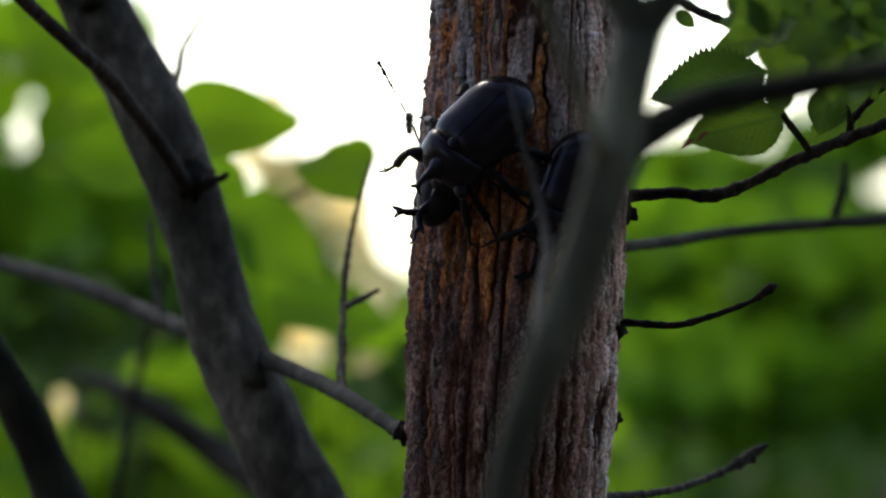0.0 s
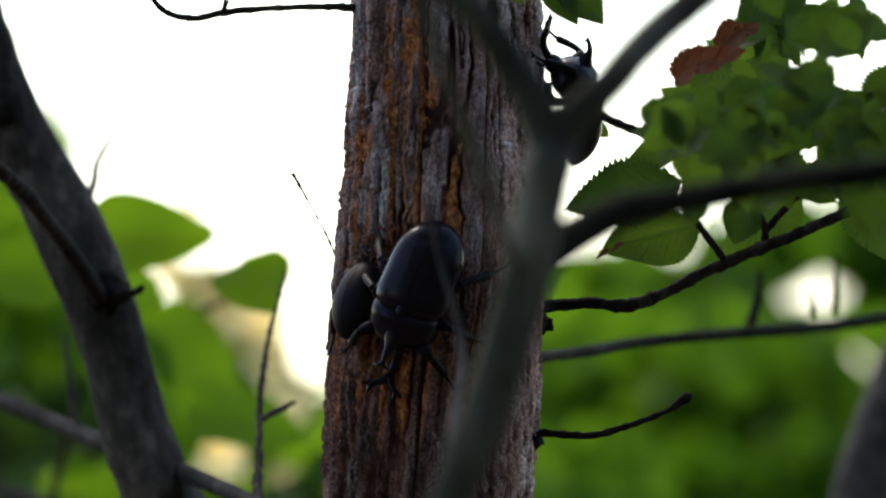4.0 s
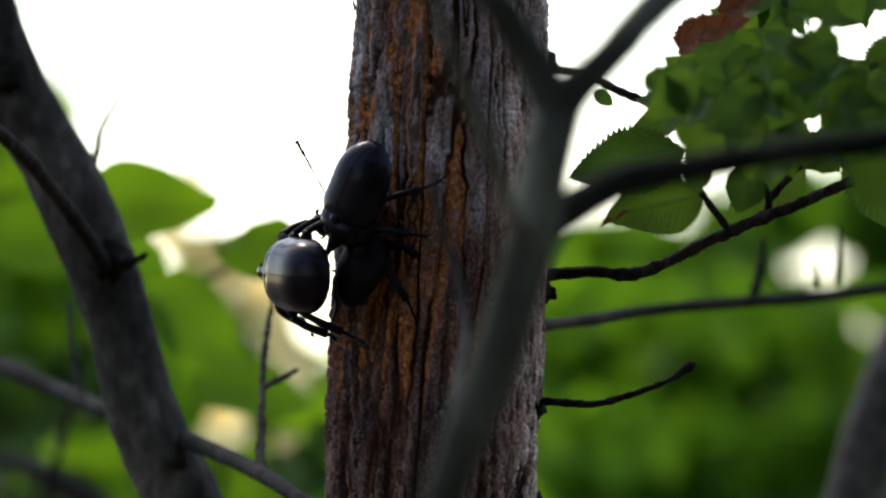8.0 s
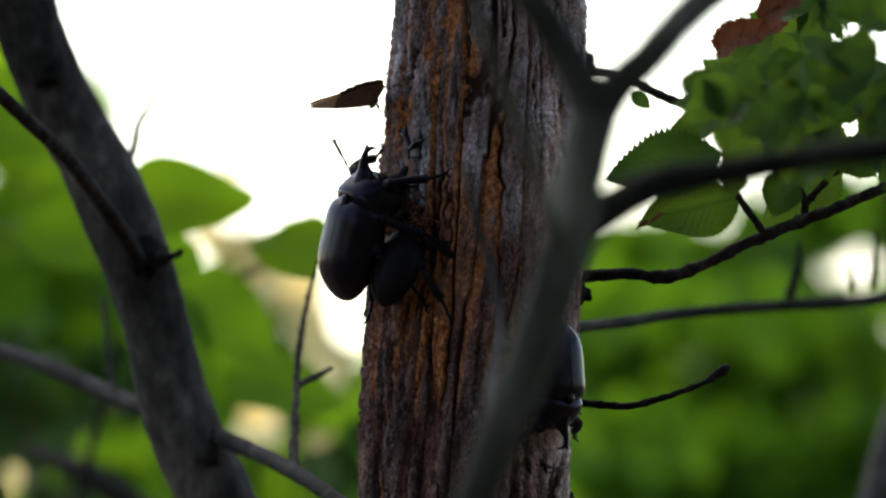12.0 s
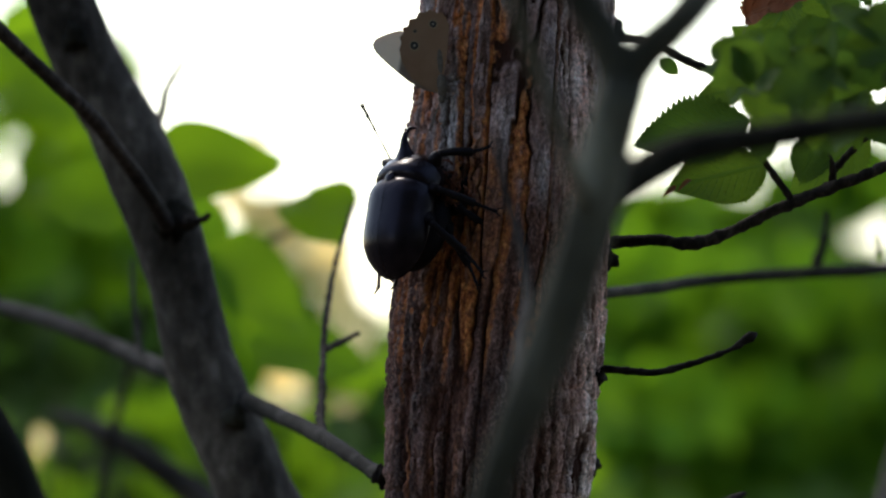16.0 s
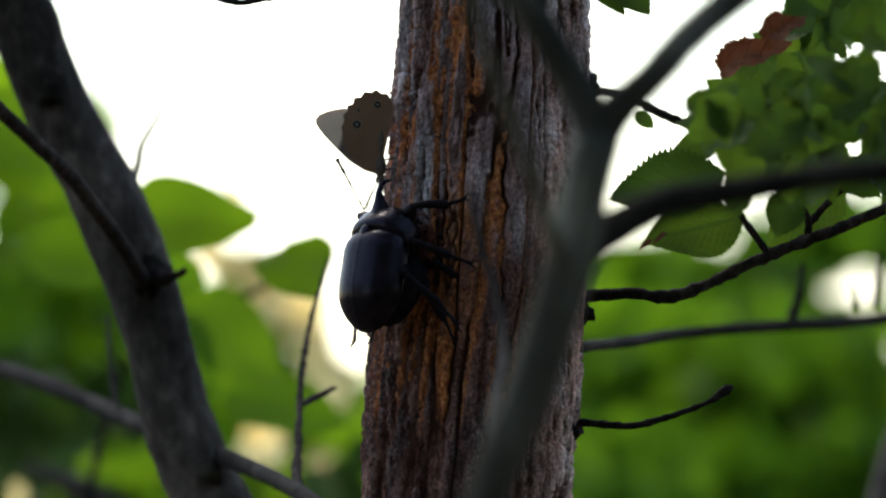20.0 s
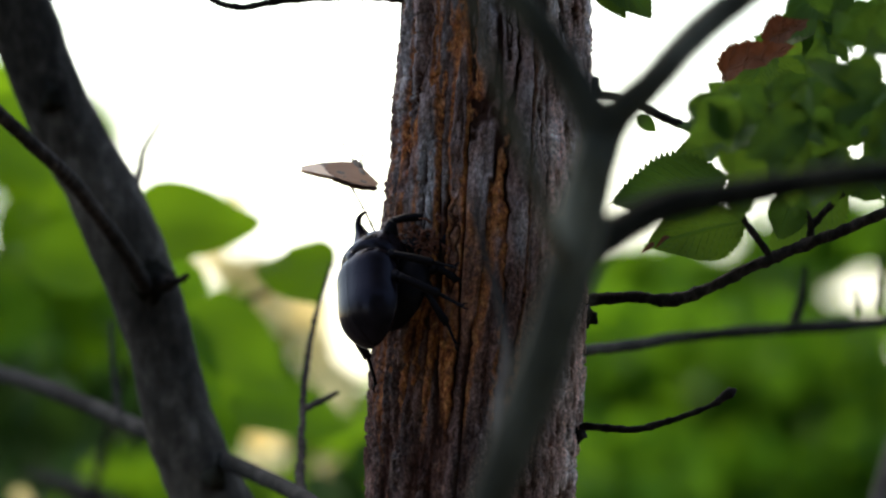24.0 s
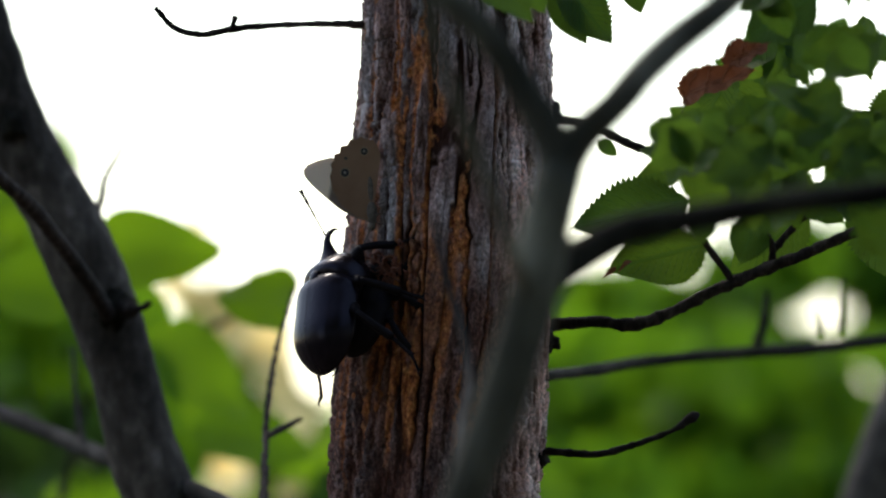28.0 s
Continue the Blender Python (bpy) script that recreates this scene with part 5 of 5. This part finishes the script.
def gait(beetle, spells, swing):
    """Legs swing about their hips in step while the beetle walks, and rest between the spells (start, end)."""
    legs = [c for c in beetle.children if c.name.split(".")[0] == "leg"]
    for k, leg in enumerate(legs):
        hip = sum((leg.data.vertices[i].co for i in range(8)), Vector()) / 8
        rows = [(0.0, Matrix())]
        for a, b in spells:
            n = max(2, int((b - a) / 0.2))
            for q in range(n + 1):
                t = a + (b - a) * q / n
                if t > rows[-1][0] + 0.04:
                    ease = math.sin(math.pi * q / n)
                    turn = swing * ease * math.sin(q * 1.9 + k * math.pi * 0.66)
                    rows.append((t, Matrix.Translation(hip) @ pose(0, 0, 0, 0, 0.5 * turn, turn) @ Matrix.Translation(-hip)))
        rows.append((28.0, Matrix()))
        walk(leg, rows)


# ---- what moves ----
def motions():
    walk(male_a, [(t, on_trunk(a, H(z), h, lift * MM, tip, roll)) for t, a, z, h, lift, tip, roll in [
        (0, -25, 150.5, -141, 9, 25, 0),
        (0.2, -19.1, 160, -154, 6, 13, 0),
        (0.4, -7.7, 164.3, -178, 4, 4, 0),
        (0.6, 4.6, 157.9, -205, 4, 4, 0),
        (0.8, 17, 151.5, -202, 4, 4, 0),
        (1, 21.5, 145.7, -198, 4, 4, 0),
        (1.6, 19, 138.5, -194, 4, 4, 0),
        (2, 17.5, 136.5, -191, 4, 4, 0),
        (2.5, 15.5, 137.5, -188, 4, 4, 0),
        (3, 14.4, 141, -182, 4, 4, 0),
        (3.2, 8, 138, -176, 4, 4, 0),
        (3.5, -1.3, 133.5, -165, 5, 4, 0),
        (4.5, -18, 144, -155, 5, 4, 0),
        (5.5, -27.5, 152.2, -152, 5, 4, 0),
        (6, -29.5, 153, -159, 5, 6, 0),
        (6.4, -29, 154.4, -163, 6, 6, 0),
        (6.7, -31, 160.6, -170, 7, 6, 0),
        (7, -38, 157, -166, 8, 2, 0),
        (7.2, -66, 162, -176, 8, -2, 0),
        (7.4, -53, 157, -180, 9, -6, 0),
        (7.5, -62, 149, -130, 11, 4, 0),
        (7.6, -70, 143, -82, 11, 12, 0),
        (7.8, -68, 140, -84, 10, 6, 0),
        (8, -67, 138.5, -84, 10, -2, 0),
        (8.2, -66, 136.5, -86, 10, -10, 0),
        (8.4, -70, 136, -55, 9, -8, 0),
        (8.6, -66, 139, 20, 8, -6, 0),
        (9, -69, 142, 38, 6, -5, 0),
        (9.6, -66, 147, 34, 5, -10, 0),
        (10.2, -62, 149, 30, 5, -12, 0),
        (11, -56, 153, 24, 6, -8, 0),
        (12, -56, 156, 15, 5, -6, 0),
        (13, -48, 151, 4, 6, -17, 0),
        (15.5, -44, 149, -4, 6.5, -17, 0),
        (17, -42, 149, -6, 6.5, -17, 0),
        (18, -44, 148.5, -6, 6.5, -17, 0),
        (20, -43.5, 149.5, -5, 6.5, -17, 0),
        (21.5, -42, 147.5, -5, 7, -17, 0),
        (23.5, -47, 143, -30, 6, -20, 0),
        (24.2, -50, 144, -26, 6, -20, 0),
        (25, -51, 147, -14, 7, -23, 0),
        (26, -50, 147, -14, 7, -23, 0),
        (27, -49, 145, -15, 7, -20, 0),
        (28, -49, 144.6, -15, 7, -20, 0),
    ]])
    walk(male_b, [(t, on_trunk(a, H(z), h, lift * MM, tip, roll)) for t, a, z, h, lift, tip, roll in [
        (0, 18.5, 133.2, -160, 3, 3, 0),
        (0.4, 39.2, 129.6, -120, 4, 3, 0),
        (0.6, 72, 124.1, -40, 4, 3, 0),
        (0.8, 76, 121, 12, 6, 30, 0),
        (1, 76, 122, 24, 8, 46, 0),
        (1.3, 80, 119.5, 10, 6, 24, 0),
        (1.6, 90, 121, -6, 5, 12, 0),
        (1.9, 122, 124, -45, 3, 3, 0),
        (2.2, 126, 129.6, -75, 4, 3, 0),
        (2.5, 126, 124.1, -100, 4, 3, 0),
        (2.8, 138, 121, -130, 4, 3, 0),
        (3, 150, 116, -165, 3, 3, 0),
        (3.5, 172, 92, -180, 3, 3, 0),
        (5.5, 175, -33.9, -180, 3, 3, 0),
        (28, 176, -37.5, -180, 3, 3, 0),
    ]])
    walk(male_c, [(t, on_trunk(a, H(z), h, lift * MM, tip, roll)) for t, a, z, h, lift, tip, roll in [
        (0, 180, 157, 0, 4, 5, 0),
        (2.4, 178, 157.9, 0, 4, 5, 0),
        (2.7, 140, 163.3, 10, 4, 5, 0),
        (3, 136, 172, 8, 4, 5, 0),
        (3.2, 98, 191.3, 10, 5, 5, 0),
        (3.5, 92, 200.8, 8, 5, 5, 0),
        (4.4, 65, 213.6, -60, 4, 5, 0),
        (5, 39.5, 217.3, -110, 4, 5, 0),
        (5.5, 35.6, 214, -125, 4, 5, 0),
        (6, 19.2, 201.7, -142, 4, 5, 0),
        (6.4, -2.3, 193.5, -152, 4, 5, 0),
        (6.6, -3.6, 195.3, -155, 4, 5, 0),
        (7, -10, 184, -148, 5, 5, 0),
        (7.2, -16.4, 188, -148, 6, 5, 0),
        (7.6, -25.2, 171.6, -160, 7, 5, 0),
        (8, -39.8, 157.9, -152, 7, -1, 0),
        (8.2, -39.6, 158.8, -172, 7, 5, 0),
        (8.4, -27.5, 163.3, -178, 6, 5, 0),
        (8.8, -15, 162.4, -178, 5, 5, 0),
        (9.3, -11, 165.2, -176, 4, 5, 0),
        (9.6, 8.6, 165.2, -186, 4, 5, 0),
        (9.9, 25.4, 158.8, -225, 4, 5, 0),
        (10.2, 68, 145, -220, 2, 4, 0),
        (10.5, 78, 140, -222, 2, 4, 0),
        (11, 80, 135, -226, 1, 4, 0),
        (11.5, 62, 117, -192, 1, 4, 0),
        (11.9, 46, 103, -184, 0, 4, 0),
        (12.3, 38, 95, -172, 0, 4, 0),
        (12.6, 30, 85, -160, 0, 4, 0),
        (12.9, -5.1, 61.9, -150, 3, 5, 0),
        (13.05, -13.6, 54.6, -155, 4, 5, 0),
        (13.2, -23.1, 54.6, -168, 4, 5, 0),
        (13.5, -25.6, 50.4, -178, 4, 5, 0),
        (14.4, -23.8, 2.3, -180, 4, 5, 0),
        (15.5, -22.7, -33.9, -180, 4, 5, 0),
        (28, -22.7, -35.7, -180, 4, 5, 0),
    ]])
    walk(female, [(t, on_trunk(a, H(z), h, lift * MM, tip, roll)) for t, a, z, h, lift, tip, roll in [
        (0, -40.5, 143, 2, -3.5, -28, 0),
        (28, -41.5, 142.4, 1, -3.5, -28, 0),
    ]])
    walk(butterfly, [(t, on_trunk(a, H(z), h, lift * MM, tip, roll)) for t, a, z, h, lift, tip, roll in [
        (0, -88, 290, 180, 0, -30, 0),
        (4.2, -88, 252, 180, 0, -30, 0),
        (5.5, -88, 243, 180, 0, -30, 0),
        (8.8, -88, 240, 180, 0, -30, 0),
        (9.9, -88, 221, 180, 0, -30, 0),
        (11, -88, 204.8, 180, 0, -30, 0),
        (11.5, -86, 196, 195, 0, -28, 0),
        (11.9, -86, 196, 252, 0, -8, -16),
        (12.3, -86, 197.5, 266, 0, 0, -4),
        (12.6, -86, 197, 276, 0, 0, 4),
        (12.9, -86, 198.5, 286, 3.5, 0, 4),
        (13.2, -86, 198.5, 288, 3.5, 0, 8),
        (14, -74, 196, 240, 1, 0, 20),
        (15.5, -46, 192, 182, 0, 0, 40),
        (16, -36, 187.5, 174, 0, 0, 48),
        (17, -36, 188.5, 172, 0, 0, 52),
        (18, -37, 189.5, 175, 0, 0, 50),
        (19, -49, 186.5, 180, 0, 0, 38),
        (20, -66, 179.5, 182, 0, 0, 19),
        (20.2, -82, 176, 268, 4, 0, 10),
        (20.4, -84, 181.1, 282, 2, 0, 22),
        (20.6, -84, 181.6, 230, 2, -8, -4),
        (21, -80, 181.1, 232, 1, -8, -6),
        (21.3, -76, 178.9, 190, 1, 0, 12),
        (21.5, -74, 178.5, 184, 1, 0, 14),
        (23.5, -74, 172.3, 268, 1, 0, -4),
        (23.8, -78, 176.5, 290, 4, 0, 8),
        (24, -80, 180.5, 291, 6, 0, 8),
        (24.2, -71, 182.6, 274, 2, 0, 22),
        (24.6, -62, 183.3, 262, 0, 0, 38),
        (25, -56, 182, 226, 0, 0, 40),
        (25.5, -47, 180, 190, 0, 0, 40),
        (26, -43, 178.5, 184, 0, 0, 42),
        (26.6, -42, 176.5, 183, 0, 0, 42),
        (28, -40, 173.8, 176, 0, 0, 46),
    ]])
    walk(fly, [(t, on_trunk(a, H(z), h, lift * MM, tip, roll)) for t, a, z, h, lift, tip, roll in [
        (0, -92, 162.1, 150, 1.5, 0, 0),
        (2, -92, 162.1, 150, 1.5, 0, 0),
        (2.4, -110, 166.1, 20, 1, 0, 0),
        (5, -120, 188, 0, 0, 0, 0),
        (5.4, -88, 192.2, -60, 1.5, 0, 0),
        (6.05, -88, 192.2, -60, 1.5, 0, 0),
        (6.3, -130, 195.3, -60, 1.5, 0, 0),
        (28, -150, 257.6, 0, 1.5, 0, 0),
    ]])
    gait(male_a, [(0.0, 1.2), (3.0, 5.6), (6.3, 10.6), (20.1, 21.0), (22.4, 25.0)], 16)
    gait(male_b, [(0.2, 3.4)], 20)
    gait(male_c, [(3.0, 8.4), (9.2, 15.5)], 16)


motions()
